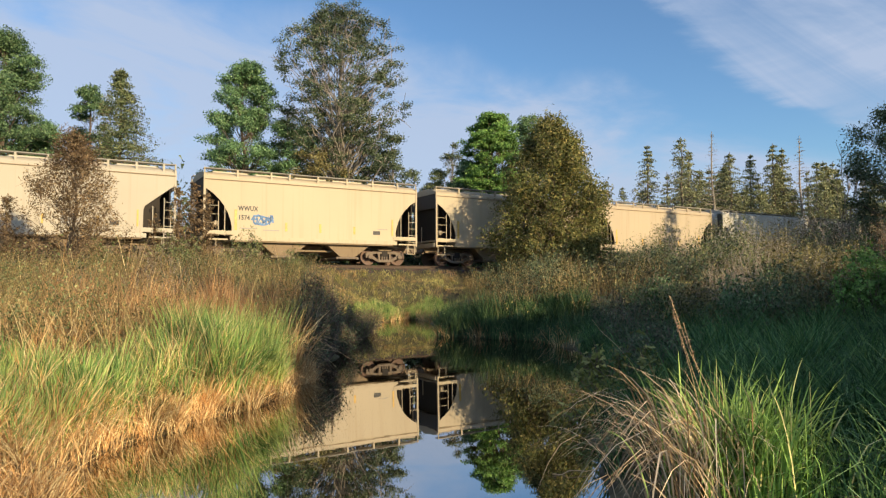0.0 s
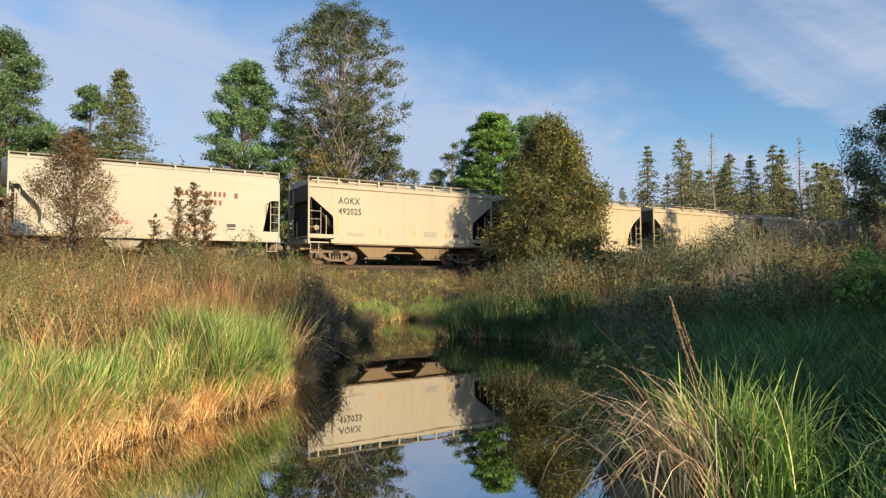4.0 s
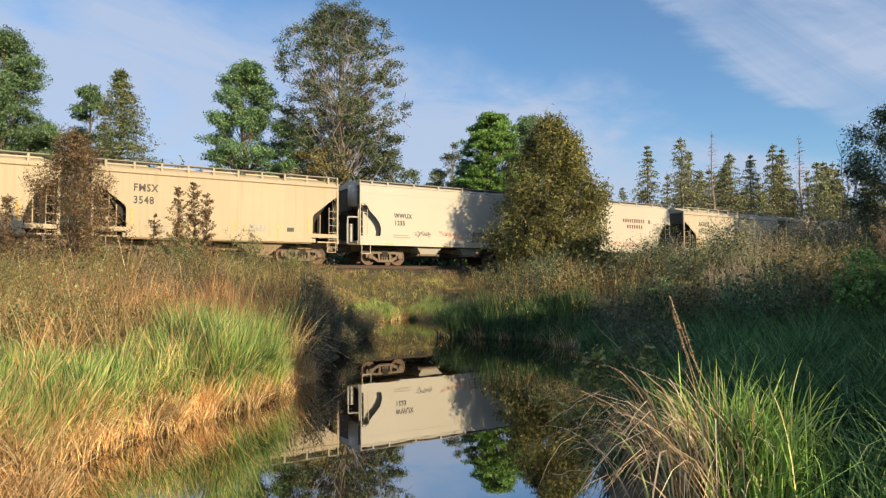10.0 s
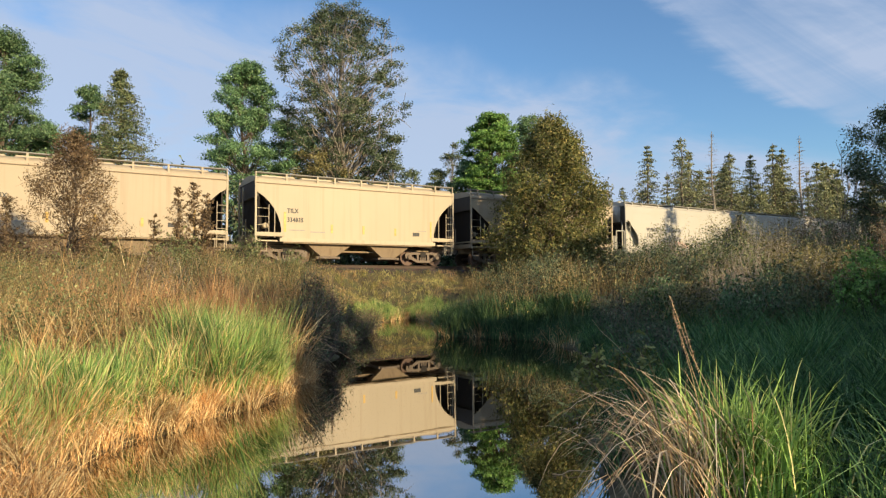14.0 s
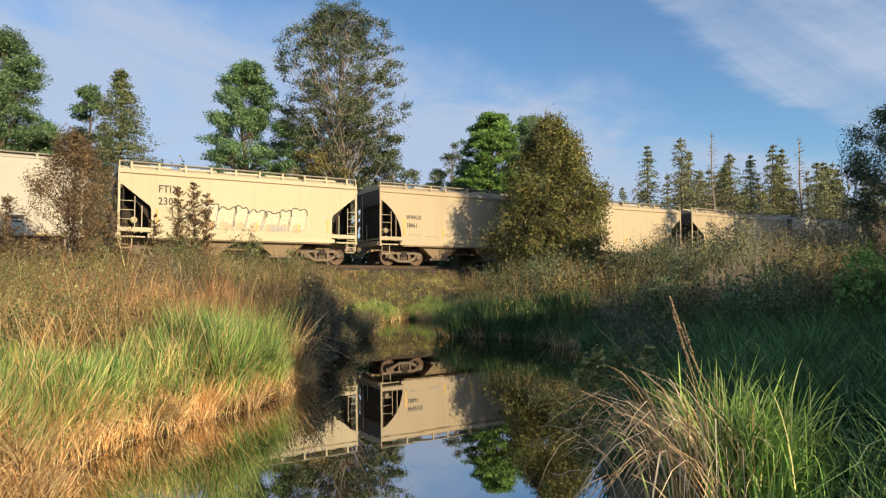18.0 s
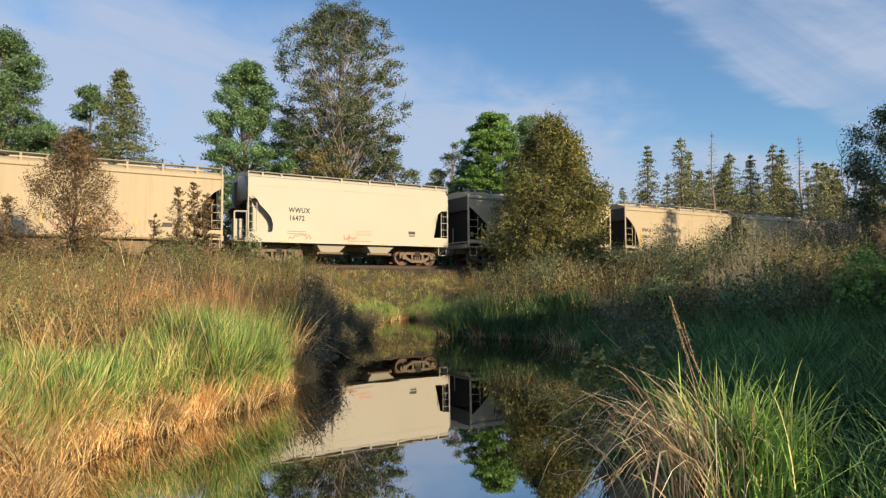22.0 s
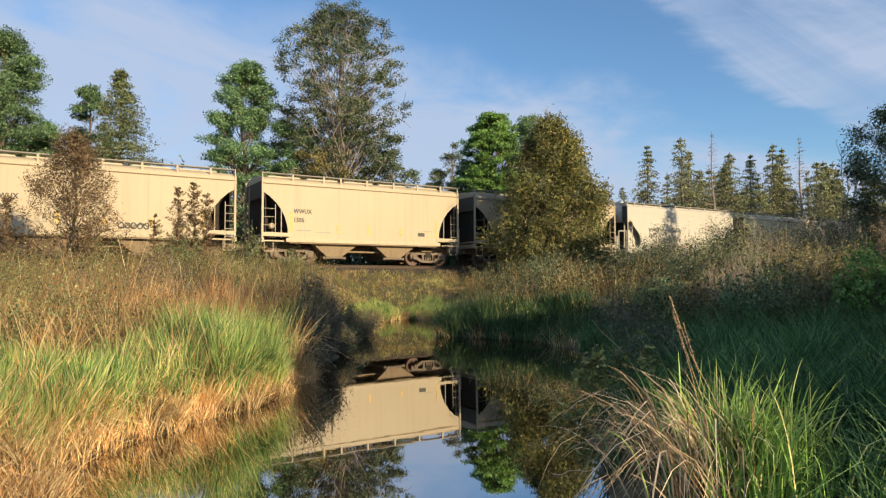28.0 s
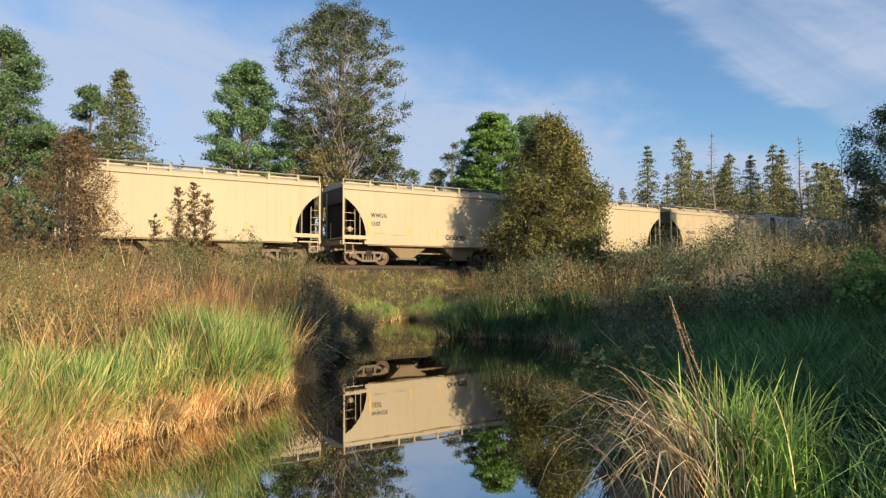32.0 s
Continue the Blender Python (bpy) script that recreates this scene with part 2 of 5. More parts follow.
def wet(x, y):
    """Metres inside the water's edge (negative on land)."""
    x, y = np.asarray(x, float), np.asarray(y, float)
    wob = 0.10 * np.sin(2.3 * y + 0.7 * x) + 0.06 * np.sin(5.1 * y)
    side = np.minimum(x - np.interp(y, BANK_Y, BANK_L) - wob, np.interp(y, BANK_Y, BANK_R) + wob - x)
    return np.minimum(side, np.minimum(y - 1.2, 30.2 - y))


def ground_z(x, y):
    x, y = np.asarray(x, float), np.asarray(y, float)
    w = wet(x, y)
    s = (x - TRACK0[0]) * ALONG[0] + (y - TRACK0[1]) * ALONG[1]
    e = (x - TRACK0[0]) * AWAY[0] + (y - TRACK0[1]) * AWAY[1]
    base = 0.16 + 0.12 * np.minimum(np.maximum(-w, 0), 3.0) + np.where(x < 0, 1.15, 0.8) * smooth(11, 25, y) * smooth(0.5, 5.0, -w)
    base = base + 0.10 * np.sin(0.55 * x + 0.3) * np.sin(0.47 * y) * smooth(0.5, 3, -w)
    base = np.where(e > 4, np.minimum(base + 0.2, 1.3), base)
    rail = RAIL0 + GRADE * np.clip(s, -200, 300)
    crest = rail - 0.42
    bank = crest - 0.62 * np.maximum(np.abs(e) - 2.35, 0)
    land = np.maximum(base, bank)
    land = np.where(np.abs(e) < 30, land, base)
    pond = -np.minimum(0.75 * w, 0.8)
    return np.where(w > 0, pond, np.where(w > -0.35, np.minimum(land, 0.02 - 0.45 * w), land))


def gz(x, y):
    return float(ground_z(x, y))


def soil_material():
    m, n, l, b = material("damp_meadow_soil", 0.95)
    co = n.new("ShaderNodeTexCoord")
    _, a = noise_ramp(n, l, 1.3, [(0.3, (0.045, 0.035, 0.02)), (0.5, (0.10, 0.085, 0.04)), (0.7, (0.07, 0.09, 0.03))], 7.0, co.outputs["Object"])
    _, c = noise_ramp(n, l, 14.0, [(0.3, (0.6, 0.6, 0.6)), (0.7, (1.3, 1.25, 1.1))], 6.0, co.outputs["Object"])
    l.new(mixed(n, l, "MULTIPLY", 1.0, a.outputs["Color"], c.outputs["Color"]), b.inputs["Base Color"])
    t, _ = noise_ramp(n, l, 9.0, [(0, (0, 0, 0)), (1, (1, 1, 1))], 8.0, co.outputs["Object"])
    bumped(n, l, b, t.outputs["Fac"], 0.8, 0.06)
    return m


def build_ground():
    far = np.array((60, 75, 95, 125, 170, 240, 360, 600, 1100, 2200, 3500.0))
    xs = np.concatenate((-far[::-1], np.arange(-48, 52.1, 0.5), far))
    ys = np.concatenate((-far[::-1], np.arange(-12, 80.1, 0.5), far[far > 85]))
    xs, ys = np.unique(xs), np.unique(ys)
    # finer steps where the banks of the water lie
    xs = np.unique(np.concatenate((xs, np.arange(-5, 5, 0.2))))
    ys = np.unique(np.concatenate((ys, np.arange(1, 31, 0.25))))
    gx, gy = np.meshgrid(xs, ys)
    v = np.stack((gx, gy, ground_z(gx, gy)), -1).reshape(-1, 3)
    nx, ny = len(xs), len(ys)
    i, j = np.meshgrid(np.arange(nx - 1), np.arange(ny - 1))
    a = (j * nx + i).ravel()
    ob = new("ground", mesh_of("ground", v, np.stack((a, a + 1, a + nx + 1, a + nx), 1), soil_material(), True))
    tagged(ob, "damp marshy ground with a low railway embankment", "ground", kind="structure")


def build_water():
    m, n, l, b = material("still_brown_water", 0.015)
    b.inputs["Base Color"].default_value = (0.012, 0.008, 0.004, 1)
    b.inputs["IOR"].default_value = 3.4
    b.inputs["Specular IOR Level"].default_value = 1.0
    co = n.new("ShaderNodeTexCoord")
    t, _ = noise_ramp(n, l, 1.1, [(0, (0, 0, 0)), (1, (1, 1, 1))], 3.0, co.outputs["Object"])
    bumped(n, l, b, t.outputs["Fac"], 0.10, 0.006)
    xs, ys = np.linspace(-8, 8, 9), np.linspace(-1, 33, 18)
    gx, gy = np.meshgrid(xs, ys)
    v = np.stack((gx, gy, 0 * gx), -1).reshape(-1, 3)
    i, j = np.meshgrid(np.arange(8), np.arange(17))
    a = (j * 9 + i).ravel()
    ob = new("water", mesh_of("water", v, np.stack((a, a + 1, a + 10, a + 9), 1), m, True))
    tagged(ob, "still dark brown creek water mirroring train and trees", "water", kind="structure")


build_ground()
build_water()


# ---- the track ----
TRACK_POSE = Matrix(((ALONG[0], AWAY[0], 0, 0), (ALONG[1], AWAY[1], 0, 0), (0, 0, 1, 0), (0, 0, 0, 1)))


def on_track(s, off=0.0, up=0.0):
    tilt = Matrix.Rotation(-math.atan(GRADE), 4, "Y")
    return Matrix.Translation(track(s, off)) @ TRACK_POSE @ tilt @ Matrix.Translation((0, 0, up))


def build_track():
    m, n, l, b = material("grey_ballast", 0.95)
    co = n.new("ShaderNodeTexCoord")
    vor = n.new("ShaderNodeTexVoronoi")
    vor.inputs["Scale"].default_value = 16.0
    l.new(co.outputs["Object"], vor.inputs["Vector"])
    _, tone = noise_ramp(n, l, 1.2, [(0.3, (0.05, 0.04, 0.03)), (0.7, (0.11, 0.088, 0.066))], 5.0, co.outputs["Object"])
    c = mixed(n, l, "MULTIPLY", 0.7, tone.outputs["Color"], vor.outputs["Color"])
    l.new(c, b.inputs["Base Color"])
    bumped(n, l, b, vor.outputs["Distance"], 1.0, 0.06)
    bm = bmesh.new()
    prism_pts = [(-2.3, -0.45), (-1.75, -0.2), (1.75, -0.2), (2.3, -0.45), (2.3, -0.9), (-2.3, -0.9)]
    rows = []
    for s in np.arange(-80, 121, 4.0):
        rows.append([bm.verts.new((s, y + 0.12 * math.sin(1.7 * s + y), z + 0.03 * math.sin(2.9 * s + 4 * y))) for y, z in prism_pts])
    for a, c2 in zip(rows, rows[1:]):
        for i in range(6):
            bm.faces.new((a[i], a[(i + 1) % 6], c2[(i + 1) % 6], c2[i]))
    bed = new("ballast_bed", finish("ballast_bed", bm, m))
    bed.matrix_world = on_track(0)
    tagged(bed, "grey crushed-stone ballast bed under the railway track", "ballast", kind="structure")
    # rails
    line = tagged(new("railway_track"), "rusty steel railway track on wooden ties", "railway track")
    line.matrix_world = on_track(0)
    prof = [(-0.07, -0.17), (0.07, -0.17), (0.07, -0.15), (0.012, -0.13), (0.012, -0.045), (0.036, -0.03), (0.036, 0), (-0.036, 0), (-0.036, -0.03), (-0.012, -0.045), (-0.012, -0.13), (-0.07, -0.15)]
    for y in (-0.755, 0.755):
        bm = bmesh.new()
        a = [bm.verts.new((-80, y + py, pz)) for py, pz in prof]
        c2 = [bm.verts.new((120, y + py, pz)) for py, pz in prof]
        for i in range(len(prof)):
            bm.faces.new((a[i], a[(i + 1) % 12], c2[(i + 1) % 12], c2[i]))
        part("rail", bm, RAILTOP, line)
    bm = bmesh.new()
    box(bm, -0.115, 0.115, -1.3, 1.3, -0.35, -0.175, 0.012)
    tie = finish("tie", bm, TIMBER)
    rnd = random.Random(3)
    for k in range(220):
        part("tie", tie, TIMBER, line, at=pose(-50 + 0.52 * k + rnd.uniform(-0.03, 0.03), rnd.uniform(-0.04, 0.04), rnd.uniform(-0.01, 0.004), 0, 0, rnd.uniform(-1, 1)))


build_track()


# ---- the hopper cars: x along the track, y away from the camera, z over the rail ----
def text_mesh(words, size, mat, narrow=0.84):
    cu = bpy.data.curves.new("lettering", "FONT")
    cu.body, cu.size, cu.resolution_u, cu.extrude = words, size, 2, 0.002
    cu.space_character, cu.offset = 1.1, 0.009
    ob = bpy.data.objects.new("lettering", cu)
    scene.collection.objects.link(ob)
    me = bpy.data.meshes.new_from_object(ob.evaluated_get(bpy.context.evaluated_depsgraph_get()))
    bpy.data.objects.remove(ob)
    me.transform(Matrix.Diagonal((narrow, 1, 1, 1)))
    me.materials.clear()
    me.materials.append(mat)
    return me


def lettering(car, words, x, z, size, side=-1.632, mat=None, name="lettering"):
    part(name, text_mesh(words, size, mat or INK), None, car, at=pose(x, side, z, 90, 0, 0))


def bars(car, rects, mat, name="stencil_bar", side=-1.632):
    for x, z, w, h in rects:
        part(name, box(bmesh.new(), x, x + w, side - 0.003, side + 0.004, z, z + h), mat, car)


def truck(car, x):
    """One four-wheeled truck: two cast side frames, bolster, spring nests; its wheelsets turn on their own."""
    for y in (-1, 1):
        o = y * 1.0
        bm = bmesh.new()
        # top chord, bottom bar, and on each side a pedestal, a diagonal and a column, with open windows between
        prism(bm, [(x + a, c) for a, c in ((-1.16, 0.60), (-1.08, 0.69), (-0.60, 0.75), (0.60, 0.75), (1.08, 0.69), (1.16, 0.60), (1.12, 0.53), (0.60, 0.62), (-0.60, 0.62), (-1.12, 0.53))], o - 0.08, o + 0.08)
        prism(bm, [(x + a, c) for a, c in ((-0.40, 0.17), (0.40, 0.17), (0.36, 0.30), (-0.36, 0.30))], o - 0.085, o + 0.085)
        for k in (-1, 1):
            prism(bm, [(x + k * a, c) for a, c in ((1.13, 0.56), (1.12, 0.40), (0.70, 0.38), (0.70, 0.60))], o - 0.075, o + 0.075)
            prism(bm, [(x + k * a, c) for a, c in ((0.86, 0.40), (0.70, 0.50), (0.33, 0.30), (0.39, 0.17))], o - 0.07, o + 0.07)
            prism(bm, [(x + k * a, c) for a, c in ((0.27, 0.28), (0.37, 0.28), (0.41, 0.64), (0.27, 0.64))], o - 0.078, o + 0.078)
        fr = part("side_frame", bm, STEEL, car, "cast steel truck side frame")
        for cx in (-0.14, 0.0, 0.14):
            part("spring", rod(bmesh.new(), (x + cx, o + y * 0.03, 0.28), (x + cx, o + y * 0.03, 0.54), 0.055, 0.055, 8), STEEL, fr)
        for cx in (-0.889, 0.889):
            part("bearing_cap", lathe(bmesh.new(), [(-0.09, 0.13), (0.07, 0.13), (0.10, 0.09)] if y > 0 else [(-0.10, 0.09), (-0.07, 0.13), (0.09, 0.13)], o + y * 0.08, x + cx, 0.457, 12), STEEL, fr)
    part("bolster", box(bmesh.new(), x - 0.2, x + 0.2, -1.1, 1.1, 0.45, 0.80, 0.03), DARK, car)
    for cx in (-0.889, 0.889):
        part("brake_beam", box(bmesh.new(), x + cx * 0.42 - 0.05, x + cx * 0.42 + 0.05, -0.85, 0.85, 0.34, 0.46, 0.01), DARK, car)


def wheelset_mesh():
    """An axle along y with two flanged wheels, about its own centre."""
    bm = bmesh.new()
    rod(bm, (0, -1.05, 0), (0, 1.05, 0), 0.085, 0.085, 12)
    for s in (-1, 1):
        prof = [(0.70, 0.485), (0.725, 0.487), (0.735, 0.459), (0.835, 0.452), (0.842, 0.40), (0.815, 0.385), (0.80, 0.36), (0.80, 0.20), (0.86, 0.16), (0.865, 0.10)]
        lathe(bm, [(s * a, r) for a, r in prof], 0.0, 0, 0, 32)
        for k in range(8):
            a = k * math.pi / 4
            box(bm, 0.27 * math.cos(a) - 0.035, 0.27 * math.cos(a) + 0.035, s * 0.80 - 0.012, s * 0.80 + 0.012, 0.27 * math.sin(a) - 0.035, 0.27 * math.sin(a) + 0.035)
    return finish("wheelset", bm, WHEEL)


def car_common(car, paint_mat, half=5.7, truck_at=4.0, sill=1.25):
    """What every hopper car has: trucks, couplers, centre sill, end platforms, brake gear."""
    for sx in (-1, 1):
        truck(car, sx * truck_at)
        bm = bmesh.new()
        box(bm, sx * (half + 0.05) - 0.28, sx * (half + 0.05) + 0.28, -0.16, 0.16, 0.72, 1.02, 0.03)
        box(bm, sx * (half + 0.46) - 0.23, sx * (half + 0.46) + 0.23, -0.13, 0.13, 0.74, 1.0, 0.05)
        part("coupler", bm, STEEL, car, "rusty knuckle coupler")
        part("end_sill", box(bmesh.new(), sx * half - 0.12, sx * half + 0.12, -1.5, 1.5, 1.06, 1.30, 0.02), paint_mat, car)
        hose = [(sx * (half + 0.2), -0.45, 0.95), (sx * (half + 0.42), -0.46, 0.62), (sx * (half + 0.60), -0.40, 0.5), (sx * (half + 0.66), -0.3, 0.6)]
        part("air_hose", pipe(bmesh.new(), hose, 0.028), DARK, car)
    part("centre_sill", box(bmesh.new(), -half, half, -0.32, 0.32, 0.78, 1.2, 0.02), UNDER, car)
    part("brake_pipe", pipe(bmesh.new(), [(-half + 0.4, -0.9, 1.02), (-1.2, -0.9, 0.98), (1.2, -0.9, 0.98), (half - 0.4, -0.9, 1.02)], 0.025), DARK, car)


def ladder(car, x, y, z0, z1, width, rungs, mat):
    bm = bmesh.new()
    rod(bm, (x, y, z0), (x, y, z1), 0.022)
    rod(bm, (x + width, y, z0), (x + width, y, z1), 0.022)
    for k in range(rungs):
        z = z0 + (k + 0.5) * (z1 - z0) / rungs
        rod(bm, (x, y, z), (x + width, y, z), 0.016, 0.016, 5)
    part("ladder", bm, mat, car)


def roof_and_walks(car, half, mat, eave, brackets, top=4.56):
    bm = bmesh.new()
    arcs = []
    for x in (-half, half):
        arcs.append([bm.verts.new((x, 1.60 * math.sin(a), eave + 0.36 * (math.cos(a) - math.cos(1.45)) / (1 - math.cos(1.45)))) for a in np.linspace(-1.45, 1.45, 15)])
    for i in range(14):
        bm.faces.new((arcs[0][i], arcs[0][i + 1], arcs[1][i + 1], arcs[1][i]))
    for a in arcs:
        bm.faces.new(a)
    part("roof", bm, mat, car, smooth=False)
    for y in (-1.0, 1.0):
        walkway = part("running_board", box(bmesh.new(), -half, half, y * 1.36 - 0.17, y * 1.36 + 0.17, top - 0.05, top, 0.008), GALV, car, "grey steel roof running board")
        for x in brackets:
            part("bracket", box(bmesh.new(), x - 0.045, x + 0.045, y * 1.54 - 0.03, y * 1.54 + 0.03, eave + 0.0, top - 0.045), mat, walkway)
        for x in (-half, half):
            part("corner_rail", pipe(bmesh.new(), [(x, y * 1.55, eave - 0.1), (x, y * 1.55, top)], 0.035), mat, walkway)
    for k in range(5):
        x = -half + 1.5 + k * (2 * half - 3.0) / 4
        part("hatch_cover", box(bmesh.new(), x - 0.9, x + 0.9, -0.35, 0.35, eave + 0.30, eave + 0.46, 0.05), mat, car)


def hopper_bay(car, x, top, bottom, zt, zb, mat):
    bm = bmesh.new()
    hi = [(x - top, -1.38, zt), (x + top, -1.38, zt), (x + top, 1.38, zt), (x - top, 1.38, zt)]
    lo = [(x - bottom, -1.2, zb), (x + bottom, -1.2, zb), (x + bottom, 1.2, zb), (x - bottom, 1.2, zb)]
    a, c = [bm.verts.new(p) for p in hi], [bm.verts.new(p) for p in lo]
    bm.faces.new(a[::-1])
    bm.faces.new(c)
    for i in range(4):
        bm.faces.new((a[i], a[(i + 1) % 4], c[(i + 1) % 4], c[i]))
    bay = part("hopper_bay", bm, mat, car)
    part("outlet_gate", box(bmesh.new(), x - bottom - 0.22, x + bottom + 0.22, -1.22, 1.22, zb - 0.14, zb - 0.003, 0.02), STEEL, bay)
    part("gate_rack", rod(bmesh.new(), (x - bottom - 0.1, -1.28, zb - 0.08), (x + bottom + 0.1, -1.28, zb - 0.08), 0.04), STEEL, bay)


def tan_car(mat, angular=False):
    """Flat-sided three-bay covered hopper with dark end openings."""
    car = new("hopper_car")
    half = 5.7
    eave = 4.14
    # hopper body with sloped end sheets
    bm = bmesh.new()
    prism(bm, [(-half + 0.15, eave), (-half + 0.15, 3.62), (-4.2, 3.62), (-4.2, 1.2), (4.2, 1.2), (4.2, 3.62), (half - 0.15, 3.62), (half - 0.15, eave)], -1.56, 1.56)
    part("hopper_body", bm, mat, car)
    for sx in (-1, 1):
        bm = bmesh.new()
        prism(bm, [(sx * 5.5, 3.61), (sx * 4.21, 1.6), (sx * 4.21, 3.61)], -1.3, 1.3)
        part("slope_sheet", bm, DARK, car, "black slope sheet inside the end opening")
        # black sheet added behind the opening in place of its shade
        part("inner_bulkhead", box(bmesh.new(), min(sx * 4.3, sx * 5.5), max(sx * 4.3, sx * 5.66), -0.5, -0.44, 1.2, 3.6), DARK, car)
    if angular:
        left = [(-half, 3.48), (-half + 0.14, 3.46), (-4.42, 2.55), (-4.36, 2.40), (-4.34, 1.36)]
    else:
        left = [(-half, 3.58), (-5.36, 3.37), (-5.02, 3.06), (-4.77, 2.73), (-4.59, 2.39), (-4.47, 2.02), (-4.42, 1.76), (-4.42, 1.56)]
    right = [(-a, c) for a, c in left][::-1]
    for y in (-1, 1):
        bm = bmesh.new()
        prism(bm, [(-half, eave)] + left + [(-4.34, 1.14), (4.34, 1.14)] + right + [(half, eave)], y * 1.565, y * 1.60)
        side = part("side_sheet", bm, mat, car)
        # raised seam, coloured dark to draw the shadow of its lip
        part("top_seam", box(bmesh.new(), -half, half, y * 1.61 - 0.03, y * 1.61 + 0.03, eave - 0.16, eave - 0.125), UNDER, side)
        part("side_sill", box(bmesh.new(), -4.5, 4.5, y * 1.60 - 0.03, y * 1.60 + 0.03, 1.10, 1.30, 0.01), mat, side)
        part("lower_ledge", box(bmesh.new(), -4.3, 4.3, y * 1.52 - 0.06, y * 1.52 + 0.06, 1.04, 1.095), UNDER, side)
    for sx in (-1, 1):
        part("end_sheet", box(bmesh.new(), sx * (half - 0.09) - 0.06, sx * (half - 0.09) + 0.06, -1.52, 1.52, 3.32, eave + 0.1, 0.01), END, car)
        # full-height black sheet added for the dark in the gap between cars
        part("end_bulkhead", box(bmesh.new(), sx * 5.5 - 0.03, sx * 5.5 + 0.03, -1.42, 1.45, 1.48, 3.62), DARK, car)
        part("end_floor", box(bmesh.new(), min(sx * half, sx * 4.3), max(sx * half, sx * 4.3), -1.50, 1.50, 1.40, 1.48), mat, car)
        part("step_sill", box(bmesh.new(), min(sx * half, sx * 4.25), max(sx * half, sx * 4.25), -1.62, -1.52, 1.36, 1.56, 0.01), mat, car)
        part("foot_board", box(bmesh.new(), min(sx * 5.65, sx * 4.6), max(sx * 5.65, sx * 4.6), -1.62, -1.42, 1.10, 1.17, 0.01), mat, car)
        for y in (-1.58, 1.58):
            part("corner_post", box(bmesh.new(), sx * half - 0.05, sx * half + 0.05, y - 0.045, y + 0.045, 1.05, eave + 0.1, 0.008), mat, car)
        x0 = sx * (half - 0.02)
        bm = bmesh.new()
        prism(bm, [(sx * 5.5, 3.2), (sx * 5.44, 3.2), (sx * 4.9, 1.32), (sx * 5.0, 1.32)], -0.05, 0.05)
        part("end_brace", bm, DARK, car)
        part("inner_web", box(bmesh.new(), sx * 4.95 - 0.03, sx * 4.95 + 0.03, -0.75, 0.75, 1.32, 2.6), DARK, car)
        ladder(car, min(x0, x0 - sx * 0.45), -1.60, 0.72, 2.95, 0.45, 6, mat) if sx > 0 else ladder(car, x0, -1.60, 1.3, 2.95, 0.63, 4, mat)
        part("grab_post", rod(bmesh.new(), (sx * 4.75, -1.58, 1.3), (sx * 4.75, -1.58, 2.55 if angular else 2.95), 0.026), mat, car)
        part("sill_step", pipe(bmesh.new(), [(sx * 5.6, -1.58, 1.1), (sx * 5.6, -1.58, 0.62), (sx * 5.15, -1.58, 0.62), (sx * 5.15, -1.58, 1.1)], 0.022), mat, car)
        part("end_ladder", pipe(bmesh.new(), [(sx * (half + 0.06), 0.65, 1.3), (sx * (half + 0.06), 0.65, 4.0)], 0.035), mat, car)
        part("end_rail", pipe(bmesh.new(), [(sx * (half + 0.06), 0.05, 1.3), (sx * (half + 0.06), 0.05, 2.3)], 0.03), mat, car)
    roof_and_walks(car, half, mat, eave, [-5.2 + k * 10.4 / 9 for k in range(10)] if angular else [-4.15, -2.5, -1.55, -0.05, 1.55, 3.05, 4.55])
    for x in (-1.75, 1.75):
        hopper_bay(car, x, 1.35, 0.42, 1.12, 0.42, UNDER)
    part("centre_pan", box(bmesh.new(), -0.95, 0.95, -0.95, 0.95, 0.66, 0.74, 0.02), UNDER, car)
    part("air_tank", lathe(bmesh.new(), [(-0.8, 0.1), (-0.75, 0.17), (0.35, 0.17), (0.4, 0.1)], 0.2, 4.9, 1.55, 14), STEEL, car)
    part("brake_cylinder", lathe(bmesh.new(), [(-0.5, 0.1), (-0.45, 0.15), (0.1, 0.15), (0.15, 0.08)], -0.4, -5.0, 1.95, 12), mat, car)
    part("valve_box", box(bmesh.new(), -5.25, -4.85, -1.0, -0.6, 1.34, 1.62, 0.03), mat, car)
    car_common(car, mat, half)
    if angular:
        bars(car, [(-4.16, 1.62, 0.08, 0.85), (-1.7, 1.58, 0.08, 0.42), (0.4, 1.58, 0.08, 0.42), (2.5, 1.56, 0.08, 0.42), (4.08, 1.6, 0.08, 0.75)], YELLOW, "reflector_strip", -1.612)
    else:
        bars(car, [(-4.30, 1.60, 0.13, 1.0), (-1.8, 1.62, 0.12, 0.44), (0.0, 1.62, 0.12, 0.44), (1.9, 1.60, 0.12, 0.40), (4.16, 1.58, 0.10, 0.9)], YELLOW, "reflector_strip", -1.612)
    return car


